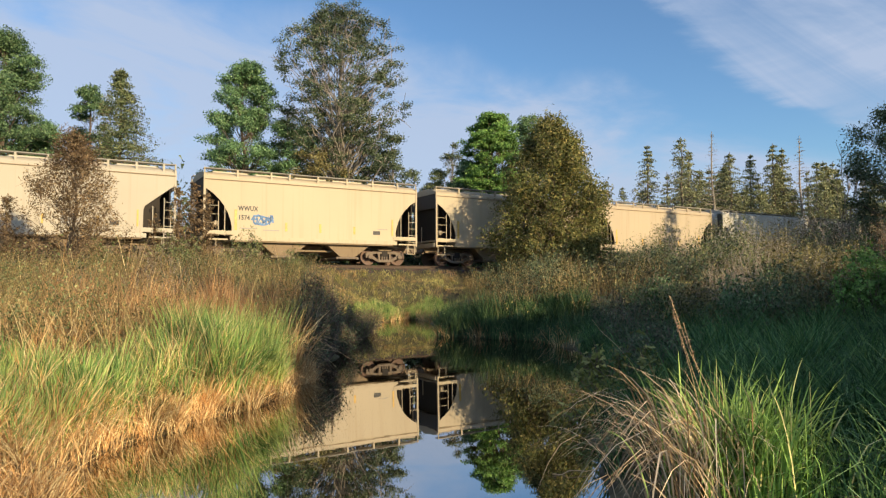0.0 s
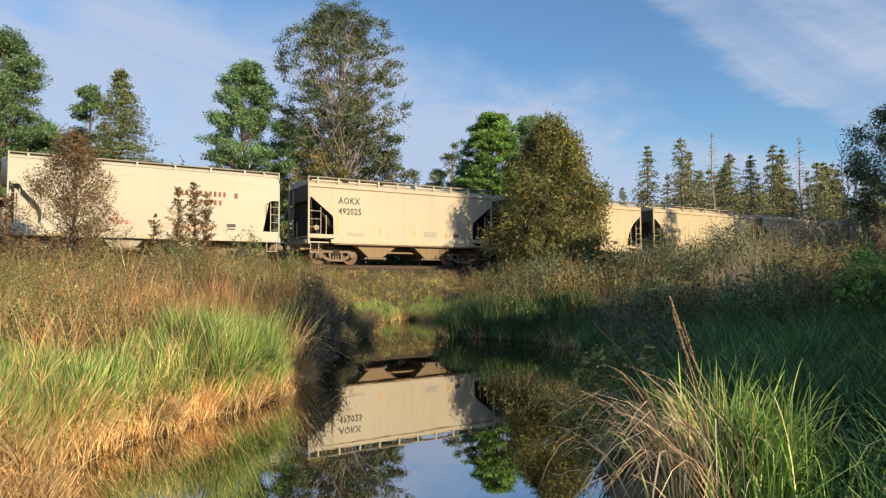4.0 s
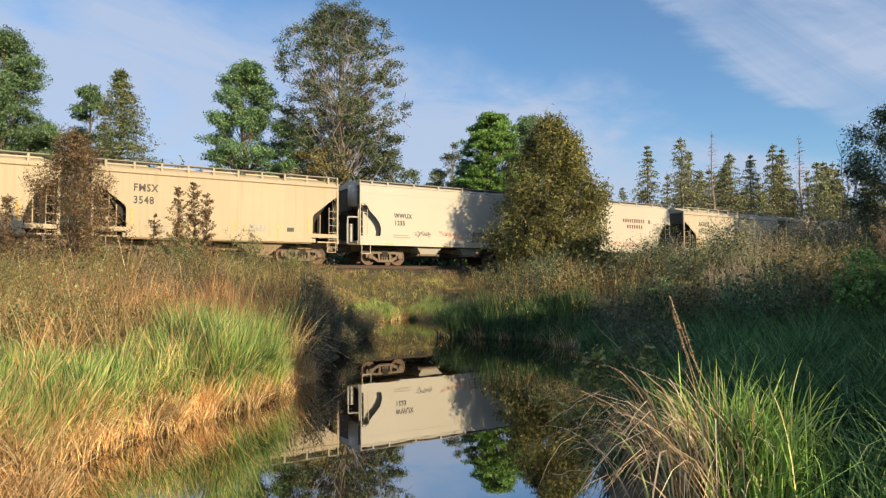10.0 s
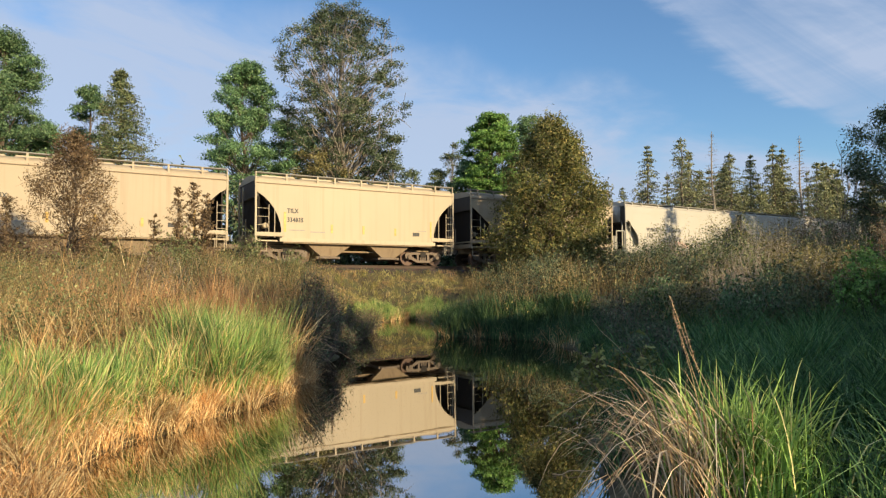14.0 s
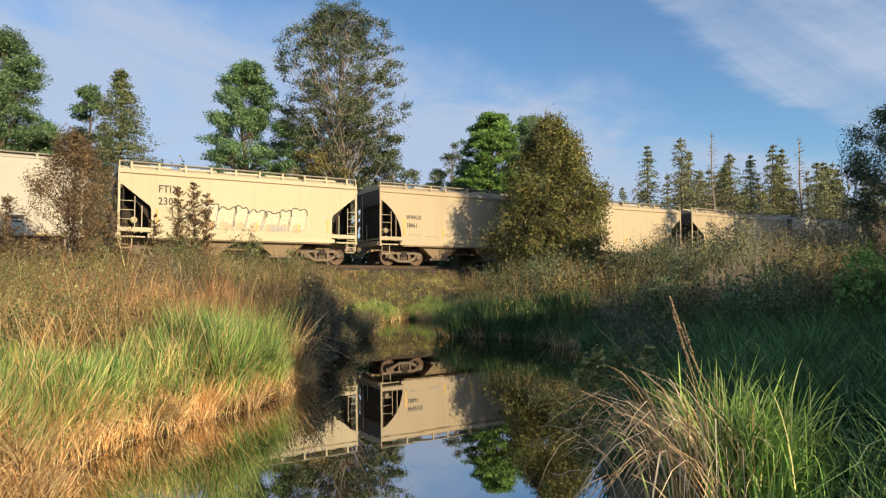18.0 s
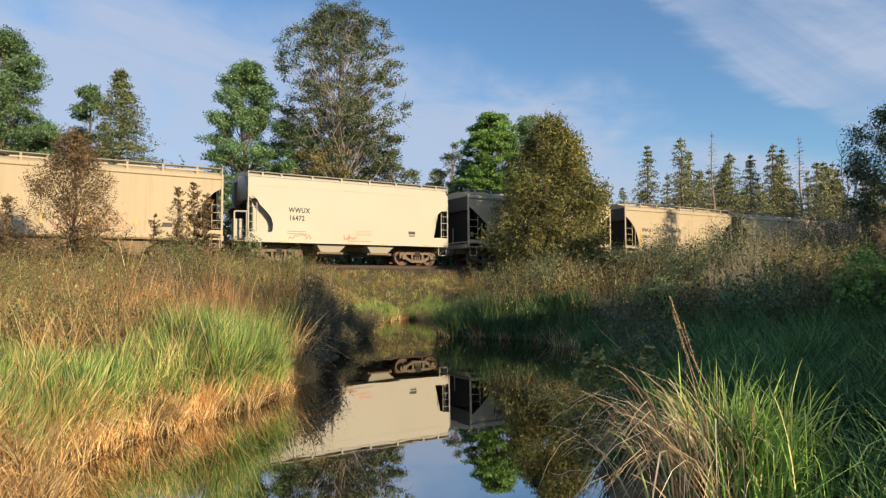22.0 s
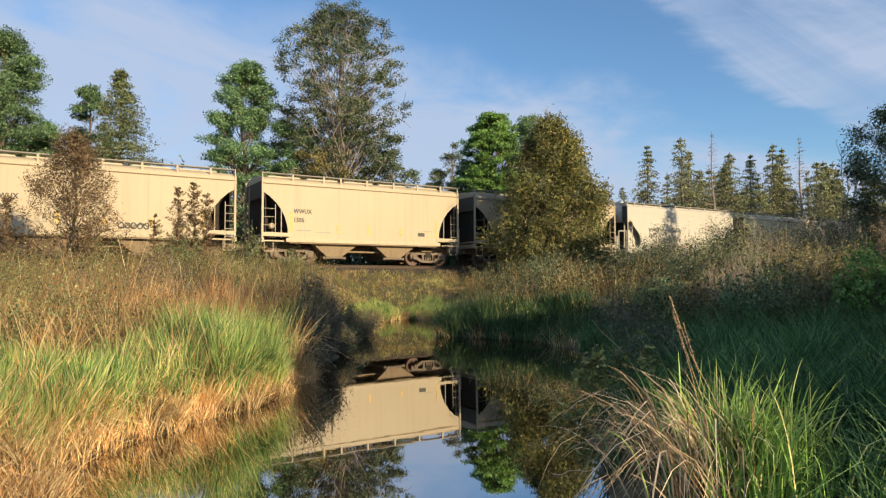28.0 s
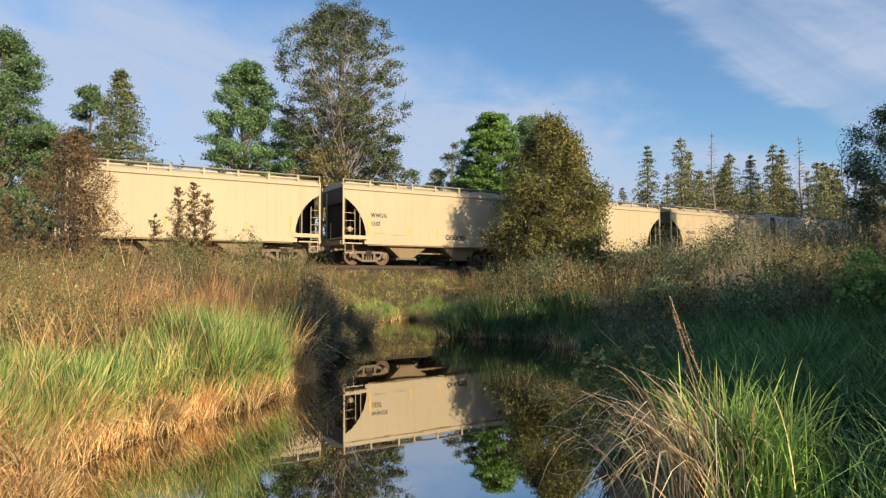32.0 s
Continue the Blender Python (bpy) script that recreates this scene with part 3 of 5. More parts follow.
def white_car(mat):
    """Smooth curve-sided covered hopper with shallow scooped ends."""
    car = new("hopper_car")
    half = 5.7
    eave = 4.30
    bm = bmesh.new()
    prism(bm, [(-half + 0.1, eave), (-half + 0.1, 3.2), (-4.2, 3.2), (-4.2, 1.1), (4.2, 1.1), (4.2, 3.2), (half - 0.1, 3.2), (half - 0.1, eave)], -1.54, 1.54)
    part("hopper_body", bm, mat, car)
    for sx in (-1, 1):
        bm = bmesh.new()
        prism(bm, [(sx * 5.5, 3.2), (sx * 4.0, 1.35), (sx * 4.0, 3.2)], -1.1, 1.1)
        part("slope_sheet", bm, mat, car)
    left = [(-half, 3.25), (-5.47, 3.30), (-5.27, 3.16), (-5.16, 2.94), (-4.78, 2.56), (-4.56, 2.28), (-4.47, 1.98), (-4.50, 1.62), (-4.58, 1.56), (-half + 0.05, 1.56)]
    right = [(4.75, 1.58), (4.40, 1.62), (4.42, 1.9), (4.62, 2.4), (4.95, 2.85), (5.3, 3.1), (half, 3.15)]
    for y in (-1, 1):
        # the side bulges a little between sill and eave
        pts = [(-half, eave - 0.02)] + left + [(-half + 0.05, 1.08), (half - 0.05, 1.08), (half - 0.05, 1.58)] + right + [(half, 3.95), (half - 0.12, 4.15), (half - 0.35, eave - 0.02)]
        bm = bmesh.new()
        prism(bm, pts, y * 1.57, y * 1.60)
        side = part("side_sheet", bm, mat, car)
        part("side_sill", box(bmesh.new(), -half + 0.05, half - 0.05, y * 1.60 - 0.015, y * 1.60 + 0.015, 1.06, 1.16, 0.006), mat, side)
        part("weld_seam", box(bmesh.new(), -half + 0.3, half - 0.4, y * 1.605 - 0.006, y * 1.605 + 0.006, 3.86, 3.875), mat, side)
    for sx in (-1, 1):
        part("end_drum", rod(bmesh.new(), (sx * (half - 0.16), -0.62, 3.2), (sx * (half - 0.16), -0.62, eave + 0.05), 0.44, 0.44, 18), mat, car, smooth=True)
        # black sheets added in this end for the shade of opening and gap
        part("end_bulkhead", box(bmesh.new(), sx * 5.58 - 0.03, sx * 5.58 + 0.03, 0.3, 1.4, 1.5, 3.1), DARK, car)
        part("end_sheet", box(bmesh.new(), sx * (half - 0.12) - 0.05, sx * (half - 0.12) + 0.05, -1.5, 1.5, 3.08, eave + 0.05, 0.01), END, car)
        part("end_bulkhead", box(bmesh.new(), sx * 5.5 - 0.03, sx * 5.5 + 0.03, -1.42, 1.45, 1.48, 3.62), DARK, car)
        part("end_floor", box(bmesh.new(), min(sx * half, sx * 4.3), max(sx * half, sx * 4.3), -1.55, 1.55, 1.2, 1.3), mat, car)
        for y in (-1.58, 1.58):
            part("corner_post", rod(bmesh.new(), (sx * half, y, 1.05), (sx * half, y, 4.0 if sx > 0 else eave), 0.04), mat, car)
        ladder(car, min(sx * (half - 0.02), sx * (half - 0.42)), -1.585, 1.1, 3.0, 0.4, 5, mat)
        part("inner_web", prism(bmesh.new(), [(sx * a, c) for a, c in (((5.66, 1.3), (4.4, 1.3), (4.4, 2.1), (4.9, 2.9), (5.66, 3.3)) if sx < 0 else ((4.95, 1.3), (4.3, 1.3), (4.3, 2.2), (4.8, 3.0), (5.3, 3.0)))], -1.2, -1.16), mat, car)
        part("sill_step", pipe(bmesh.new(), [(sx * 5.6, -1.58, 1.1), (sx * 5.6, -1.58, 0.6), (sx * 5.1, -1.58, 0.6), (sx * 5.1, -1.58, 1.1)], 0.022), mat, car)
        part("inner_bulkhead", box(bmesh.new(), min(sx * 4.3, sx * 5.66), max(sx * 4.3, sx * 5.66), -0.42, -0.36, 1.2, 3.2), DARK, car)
    part("end_plate", box(bmesh.new(), -6.12, -5.72, -0.75, -0.70, 1.15, 2.25, 0.01), mat, car)
    part("platform_rail", pipe(bmesh.new(), [(-6.3, -1.3, 1.15), (-6.3, -1.3, 2.55), (-5.75, -1.5, 2.55), (-5.75, -1.5, 1.15)], 0.045), mat, car)
    part("brake_wheel", lathe(bmesh.new(), [(-0.03, 0.28), (0.03, 0.28)], 0.3, -5.95, 2.6, 16), DARK, car)
    part("platform_deck", box(bmesh.new(), -6.35, -5.7, -1.4, 1.4, 1.08, 1.14), STEEL, car)
    roof_and_walks(car, half, mat, eave, [-5.0, -4.05, -2.42, -0.82, 0.8, 2.4, 4.0, 4.95])
    for x in (-1.3, 1.55):
        hopper_bay(car, x, 0.82, 0.50, 1.02, 0.66, mat)
    car_common(car, mat, half)
    bars(car, [(-4.2, 1.10, 0.5, 0.05), (-0.6, 1.10, 0.5, 0.05), (1.4, 1.10, 0.5, 0.05), (4.0, 1.10, 0.5, 0.05)], YELLOW, "reflector_strip", -1.618)
    return car


# ---- plants: leaves, blades, trees ----
STRAW = plain("straw_stalk", (0.5, 0.36, 0.2), 0.7)
LEAF_BRIGHT = leaf_material("bright_green_leaves", [(0.0, (0.08, 0.16, 0.07)), (0.6, (0.18, 0.32, 0.15)), (1.0, (0.33, 0.48, 0.25))], 0.6, 0.3)
LEAF_DEEP = leaf_material("deep_green_leaves", [(0.0, (0.045, 0.07, 0.04)), (0.6, (0.10, 0.14, 0.075)), (1.0, (0.23, 0.26, 0.15))])
LEAF_MID = leaf_material("mid_green_leaves", [(0.0, (0.065, 0.12, 0.055)), (0.6, (0.135, 0.235, 0.11)), (1.0, (0.27, 0.38, 0.20))], 0.6, 0.28)
LEAF_PALE = leaf_material("pale_green_leaves", [(0.0, (0.08, 0.11, 0.045)), (0.6, (0.18, 0.22, 0.09)), (1.0, (0.36, 0.38, 0.19))])
LEAF_MAPLE = leaf_material("sunny_maple_leaves", [(0.0, (0.075, 0.17, 0.04)), (0.6, (0.18, 0.34, 0.085)), (1.0, (0.32, 0.48, 0.15))])
LEAF_OLIVE = leaf_material("olive_brown_leaves", [(0.0, (0.11, 0.10, 0.04)), (0.6, (0.25, 0.22, 0.09)), (1.0, (0.42, 0.37, 0.18))])
PALE_STRAW = leaf_material("bleached_straw", [(0.0, (0.20, 0.12, 0.06)), (0.45, (0.58, 0.42, 0.26)), (1.0, (0.86, 0.74, 0.55))], 0.6, 0.25)
TUSSOCK = leaf_material("sunny_grass_blades", [(0.0, (0.10, 0.19, 0.04)), (0.4, (0.28, 0.48, 0.12)), (0.9, (0.47, 0.64, 0.20)), (1.0, (0.70, 0.60, 0.33))], 0.5, 0.3)
# paler copy of the spruce needles: distance haze is in the colour
FAR_NEEDLE = leaf_material("haze_paled_spruce_needles", [(0.0, (0.12, 0.145, 0.075)), (0.6, (0.26, 0.285, 0.15)), (1.0, (0.43, 0.42, 0.24))], 0.7, 0.25)
# LEAF_SUN: shrub leaves with sunlight mixed into their colour
LEAF_SUN = leaf_material("sunlight_toned_shrub_leaves", [(0.0, (0.10, 0.12, 0.03)), (0.6, (0.27, 0.29, 0.085)), (1.0, (0.48, 0.45, 0.18))], 0.7, 0.25)
NEEDLE = leaf_material("spruce_needles", [(0.0, (0.06, 0.09, 0.045)), (0.6, (0.145, 0.185, 0.088)), (1.0, (0.29, 0.30, 0.155))], 0.7, 0.2)
CEDAR = leaf_material("cedar_sprays", [(0.0, (0.065, 0.0845, 0.0312)), (0.55, (0.202, 0.215, 0.0715)), (1.0, (0.416, 0.338, 0.13))], 0.7, 0.25)
BROWN_NEEDLE = leaf_material("browned_needles", [(0.0, (0.096, 0.0663, 0.038)), (0.6, (0.232, 0.156, 0.0912)), (1.0, (0.368, 0.273, 0.16))], 0.8, 0.25)
REED = leaf_material("green_reed_blades", [(0.0, (0.06, 0.13, 0.04)), (0.4, (0.17, 0.31, 0.09)), (0.75, (0.37, 0.47, 0.15)), (1.0, (0.68, 0.56, 0.30))], 0.5, 0.25, 1.3, (0.35, 0.43, 0.13))
DEAD = leaf_material("dead_straw_blades", [(0.0, (0.281, 0.151, 0.0605)), (0.5, (0.626, 0.394, 0.187)), (1.0, (0.864, 0.719, 0.418))], 0.7, 0.2)
RUSTY = leaf_material("rusty_dry_grass", [(0.0, (0.26, 0.14, 0.07)), (0.6, (0.5, 0.29, 0.14)), (1.0, (0.68, 0.47, 0.26))], 0.8, 0.3)
BRUSH = leaf_material("dry_brown_stems", [(0.0, (0.10, 0.075, 0.045)), (0.6, (0.30, 0.22, 0.105)), (1.0, (0.58, 0.45, 0.22))], 0.8, 0.25)
DULL_STEM = leaf_material("dull_brown_stems", [(0.0, (0.07, 0.052, 0.033)), (0.7, (0.20, 0.15, 0.09)), (1.0, (0.42, 0.32, 0.2))], 0.8, 0.2)
# greens lowered so that the colour itself carries part of the bank's shade
DARKGRASS = leaf_material("shade_darkened_blades", [(0.0, (0.0156, 0.0442, 0.0208)), (0.6, (0.052, 0.117, 0.0468)), (1.0, (0.169, 0.247, 0.104))], 0.5, 0.2)
SHADEGRASS = leaf_material("shade_dimmed_grass_blades", [(0.0, (0.02, 0.0625, 0.0225)), (0.6, (0.07, 0.169, 0.055)), (1.0, (0.2, 0.325, 0.112))], 0.5, 0.2)
# LEAF_DUSK: olive leaves darkened to suit the shaded meadow
LEAF_DUSK = leaf_material("shade_toned_olive_leaves", [(0.0, (0.052, 0.0546, 0.0221)), (0.6, (0.15, 0.15, 0.0598)), (1.0, (0.364, 0.325, 0.143))])
STUBBLE_BROWN = leaf_material("reflection_brown_stubble", [(0.0, (0.04, 0.026, 0.012)), (0.7, (0.13, 0.08, 0.035)), (1.0, (0.26, 0.16, 0.08))], 0.5, 0.1)
TURF = leaf_material("short_bank_grass", [(0.0, (0.16, 0.18, 0.055)), (0.6, (0.39, 0.37, 0.14)), (1.0, (0.62, 0.52, 0.26))], 0.7, 0.3, 0.7, (0.42, 0.29, 0.15))


def unit(v):
    return v / (np.linalg.norm(v, axis=1)[:, None] + 1e-9)


def leaf_quads(rng, centres, size, flat=0.5, long=1.6, facing=None, three=False):
    """Small pointed leaves at the given centres. flat leans them towards level, facing towards the light side of their clump; three: plain triangles."""
    n = len(centres)
    nrm = rng.normal(size=(n, 3))
    if facing is None:
        nrm[:, 2] = np.abs(nrm[:, 2]) * 0.6 + flat * 0.3
    else:
        nrm = unit(facing) * 0.8 + nrm * 0.7
    nrm = unit(nrm)
    t = unit(np.cross(nrm, rng.normal(size=(n, 3))))
    b = np.cross(nrm, t)
    s = (size * rng.uniform(0.6, 1.35, n))[:, None]
    c = np.asarray(centres)
    if three:
        v = np.stack((c - t * s * long / 2 - b * s * 0.5, c - t * s * long / 2 + b * s * 0.5, c + t * s * long / 2), 1)
        return v.reshape(-1, 3), np.arange(3 * n).reshape(n, 3)
    v = np.stack((c - t * s * long / 2, c + b * s * 0.5 - t * s * 0.05, c + t * s * long / 2 - nrm * s * 0.12, c - b * s * 0.5 - t * s * 0.05), 1)
    f = np.arange(4 * n).reshape(n, 4)
    return v.reshape(-1, 3), f


TWO = ((0.0, 1.0), (0.55, 0.8), (1.0, 0.12))
FEW = ((0.0, 1.0), (0.4, 0.9), (0.75, 0.6), (1.0, 0.12))
MANY = ((0.0, 1.0), (0.25, 0.97), (0.45, 0.9), (0.62, 0.8), (0.78, 0.65), (0.9, 0.45), (1.0, 0.1))


def blades(rng, x, y, z, height, width, lean, bend=0.35, heading=None, twist=None, droop=0.0, steps=FEW):
    """Tapered, bending blades of a few segments. All arguments but bend are arrays."""
    n = len(x)
    a = rng.uniform(0, 2 * math.pi, n) if heading is None else heading
    d = np.stack((np.cos(a), np.sin(a), np.zeros(n)), 1)
    w = rng.uniform(0, math.pi, n) if twist is None else twist
    side = np.stack((np.cos(w), np.sin(w), np.zeros(n)), 1)
    base = np.stack((x, y, z), 1)
    rows = []
    bend = np.broadcast_to(bend, (n,))
    for k, (u, ww) in enumerate(steps):
        out = lean * u + bend * u ** 2.2
        up = np.sqrt(np.maximum(1 - (0.55 * out) ** 2, 0.2)) * u - droop * u ** 3
        p = base + d * (height * out)[:, None] + np.array((0, 0, 1.0)) * (height * up)[:, None]
        h = side * (width * ww * 0.5)[:, None]
        rows += [p - h, p + h]
    v = np.stack(rows, 1)
    i = (np.arange(n) * 2 * len(steps))[:, None]
    f = np.concatenate([i + np.array((2 * k, 2 * k + 1, 2 * k + 3, 2 * k + 2)) for k in range(len(steps) - 1)], 0)
    return v.reshape(-1, 3), f


def limbs(segments, mat, name):
    """Tapered limbs from (p, q, r0, r1) as one mesh: the thick ones round, the twigs three-sided."""
    thick = [s for s in segments if s[2] > 0.035]
    thin = [s for s in segments if s[2] <= 0.035]
    pieces = [limb_tubes(k, n) for k, n in ((thick, 7), (thin, 3)) if k]
    v, f = pieces[0]
    if len(pieces) > 1:
        f = np.concatenate((f, pieces[1][1] + len(v)))
        v = np.concatenate((v, pieces[1][0]))
    return mesh_of(name, v, f, mat, True)


def limb_tubes(segments, n):
    p, q = np.array([s[0] for s in segments], float), np.array([s[1] for s in segments], float)
    r = np.array([(s[2], s[3]) for s in segments], float)
    ax = q - p
    ax /= np.linalg.norm(ax, axis=1)[:, None] + 1e-9
    ref = np.where(np.abs(ax[:, 2:3]) > 0.9, np.array((1.0, 0, 0)), np.array((0, 0, 1.0)))
    u = np.cross(ax, ref)
    u /= np.linalg.norm(u, axis=1)[:, None] + 1e-9
    w = np.cross(ax, u)
    rings = []
    for c, k in ((p, 0), (q, 1)):
        for i in range(n):
            a = 2 * math.pi * i / n
            rings.append(c + (u * math.cos(a) + w * math.sin(a)) * r[:, k:k + 1])
    v = np.stack(rings, 1)
    base = (np.arange(len(segments)) * 2 * n)[:, None]
    f = np.concatenate([base + np.array((i, (i + 1) % n, n + (i + 1) % n, n + i)) for i in range(n)], 0)
    return v.reshape(-1, 3), f


def bent(rng, p, q, r0, r1, n=4, wob=0.06):
    p, q = np.array(p, float), np.array(q, float)
    ln = np.linalg.norm(q - p)
    pts = [p + (q - p) * k / n + (rng.normal(size=3) * wob * ln if 0 < k < n else 0) for k in range(n + 1)]
    rr = np.linspace(r0, r1, n + 1)
    return [(pts[k], pts[k + 1], rr[k], rr[k + 1]) for k in range(n)], pts


def planted(name, x, y, label, category, sink=0.05):
    ob = new(name)
    ob.location = (x, y, gz(x, y) - sink)
    return tagged(ob, label, category)


EGG = ((0.0, 0.55), (0.2, 0.9), (0.42, 1.0), (0.62, 0.93), (0.8, 0.7), (0.92, 0.42), (1.0, 0.12))


def broadleaf(x, y, top, radius, label, leaf, seed, clumps=150, per=80, size=0.16, low=0.25, bark=None, shell=0.5, tight=1.0, lean=0.0, shape=EGG, name="tree", tuft=(1.0, 1.0, 0.55), long=1.6):
    """A tapered, forking trunk, with leaf clumps at the ends of its limbs inside an uneven egg-shaped crown."""
    rng = np.random.default_rng(seed)
    tree = planted(name, x, y, label, "tree")
    h = top - tree.location.z
    trunk, pts = bent(rng, (0, 0, 0), (lean * h, 0, h * 0.92), 0.016 * h, 0.003 * h, 7, 0.012)
    segs, cents = list(trunk), []
    lob = rng.uniform(0, 6.28, 4)
    us, rs = [p[0] for p in shape], [p[1] for p in shape]
    for k in range(clumps):
        u = rng.uniform() ** 0.9
        hz = h * (low + (0.99 - low) * u)
        a = rng.uniform(0, 2 * math.pi)
        edge = radius * np.interp(u, us, rs) * (1.08 + 0.10 * math.sin(3 * a + lob[0] + 5 * u) + 0.08 * math.sin(14 * u + lob[1] + a))
        rr = edge * math.sqrt(rng.uniform(shell * shell * 0.3, 1.0)) * 0.95
        c = np.array((lean * hz + rr * math.cos(a), rr * math.sin(a), hz))
        cents.append(c)
        t0 = max(0.12, (hz - rr * 0.8) / h) * 0.92
        i = min(int(t0 / 0.92 * 7), 6)
        f0 = t0 / 0.92 * 7 - i
        start = pts[i] + (pts[i + 1] - pts[i]) * min(max(f0, 0), 1)
        b, _ = bent(rng, start, c, 0.0038 * h * (1.15 - u), 0.0011 * h, 3, 0.07)
        segs += b
        for _ in range(2):
            e = c + rng.normal(size=3) * radius * 0.12
            segs.append((c, e, 0.0011 * h, 0.0004 * h))
    part("trunk", limbs(segs, bark or BARK, "trunk"), None, tree)
    mains = np.array(cents)
    cents = np.repeat(mains, 3, axis=0)
    cents = cents + rng.normal(size=cents.shape) * radius * 0.075 * np.array((1, 1, 0.6))
    sig = radius * 0.098 * (150 / clumps) ** 0.33 * tight
    n = int(clumps * per * 3.2)
    pick = rng.integers(0, len(cents), n)
    off = np.clip(rng.normal(size=(n, 3)), -1.9, 1.9)
    pos = cents[pick] + off * sig * np.array(tuft)
    axis = mains[pick // 3] - np.array((0, 0, h * (low + 0.45 * (1 - low))))
    axis[:, 0] -= lean * h * 0.6
    v, f = leaf_quads(rng, pos, size * 0.56, 0.5, long, unit(off) * 0.75 + unit(axis * np.array((1, 1, 0.5))) * 0.6 + np.array((0, 0, 0.35)), True)
    part("crown", mesh_of("crown", v, f, leaf), None, tree)
    return tree


def conifer(x, y, top, radius, label, leaf, seed, levels=22, arms=6, twigs=16, size=0.16, low=0.06, bark=None, droop=0.25, taper=1.0, name="tree", ragged=0.25, bare=0.0, category="tree"):
    """A straight trunk with whorls of drooping arms, each carrying flat sprays of needles."""
    rng = np.random.default_rng(seed)
    tree = planted(name, x, y, label, category)
    h = top - tree.location.z
    segs, pts = bent(rng, (0, 0, 0), (0, 0, h), 0.014 * h, 0.002 * h, 6, 0.006)
    cents = []
    for k in range(levels):
        u = low + (1 - low) * (k + rng.uniform(-0.4, 0.4)) / levels
        u = min(max(u, low), 0.985)
        for j in range(arms):
            a = rng.uniform(0, 2 * math.pi)
            ln = radius * (1 - u) ** taper * (1 - ragged * rng.uniform(0, 1.6)) + 0.025 * radius
            if rng.uniform() < 0.04:
                ln *= 1.12
            st = np.array((0, 0, u * h))
            en = st + np.array((math.cos(a) * ln, math.sin(a) * ln, ln * (0.22 - droop * rng.uniform(0.4, 1.4))))
            mid = (st + en) / 2 + np.array((0, 0, 0.08 * ln))
            segs += [(st, mid, 0.004 * h * (1.1 - u), 0.0025 * h * (1.1 - u)), (mid, en, 0.0025 * h * (1.1 - u), 0.0008 * h)]
            if rng.uniform() < bare:
                continue
            m = max(5, int(3.6 * twigs * (0.35 + ln / radius)))
            q = rng.uniform(0.12, 1.0, m) ** 0.8
            p = st + (mid - st) * np.minimum(q * 2, 1)[:, None] + (en - mid) * np.maximum(q * 2 - 1, 0)[:, None]
            wid = 0.15 * ln + 0.018 * radius
            p = p + rng.normal(size=(m, 3)) * np.array((wid, wid, wid * 0.45)) * (1.1 - 0.6 * q)[:, None]
            cents.append(p)
    part("trunk", limbs(segs, bark or BARK, "trunk"), None, tree)
    pos = np.concatenate(cents)
    out = unit(pos * np.array((1, 1, 0))) * 0.8 + np.array((0, 0, 0.45))
    v, f = leaf_quads(rng, pos, size * 0.5, 0.35, 2.2, out, True)
    part("crown", mesh_of("crown", v, f, leaf), None, tree)
    return tree


def shrub(x, y, height, radius, label, leaf, seed, stems=26, leaves=900, size=0.07, stem_mat=None, name="shrub", dense=1.0):
    """Many thin stems from one root, forking, with scattered leaves towards their ends."""
    rng = np.random.default_rng(seed)
    bush = planted(name, x, y, label, "shrub")
    segs, tips = [], []
    for k in range(stems):
        a = rng.uniform(0, 2 * math.pi)
        rr = radius * math.sqrt(rng.uniform(0.02, 1))
        hh = height * (1 - 0.45 * (rr / radius) ** 2) * rng.uniform(0.7, 1.05)
        e = np.array((rr * math.cos(a), rr * math.sin(a), hh))
        s0 = np.array((0.25 * rr * math.cos(a), 0.25 * rr * math.sin(a), 0))
        b, pts = bent(rng, s0, e, 0.012 * height ** 0.5, 0.003, 4, 0.05)
        segs += b
        for _ in range(5):
            i = rng.integers(1, 4)
            q = pts[i] + (pts[i + 1] - pts[i]) * rng.uniform()
            t = q + rng.normal(size=3) * 0.16 * radius + np.array((0, 0, 0.12 * height))
            segs.append((q, t, 0.005, 0.002))
            tips += [q, t, (q + t) / 2]
        tips += [pts[3], pts[4]]
    part("branchwork", limbs(segs, stem_mat or BARK, "stems"), None, bush)
    tips = np.array(tips)
    tufts = tips[rng.permutation(len(tips))[:max(12, int(len(tips) * 0.4))]]
    leaves = int(leaves * 1.35)
    off = rng.normal(size=(leaves, 3))
    pos = tufts[rng.integers(0, len(tufts), leaves)] + off * 0.075 * radius * dense
    pos[:, 2] = np.maximum(pos[:, 2], 0.02)
    out = unit(off) * 0.7 + unit(pos - np.array((0, 0, 0.4 * height))) * 0.6 + np.array((0, 0, 0.3))
    v, f = leaf_quads(rng, pos, size * 0.78, 0.3, 1.6, out, True)
    part("foliage", mesh_of("leaves", v, f, leaf), None, bush)
    return bush


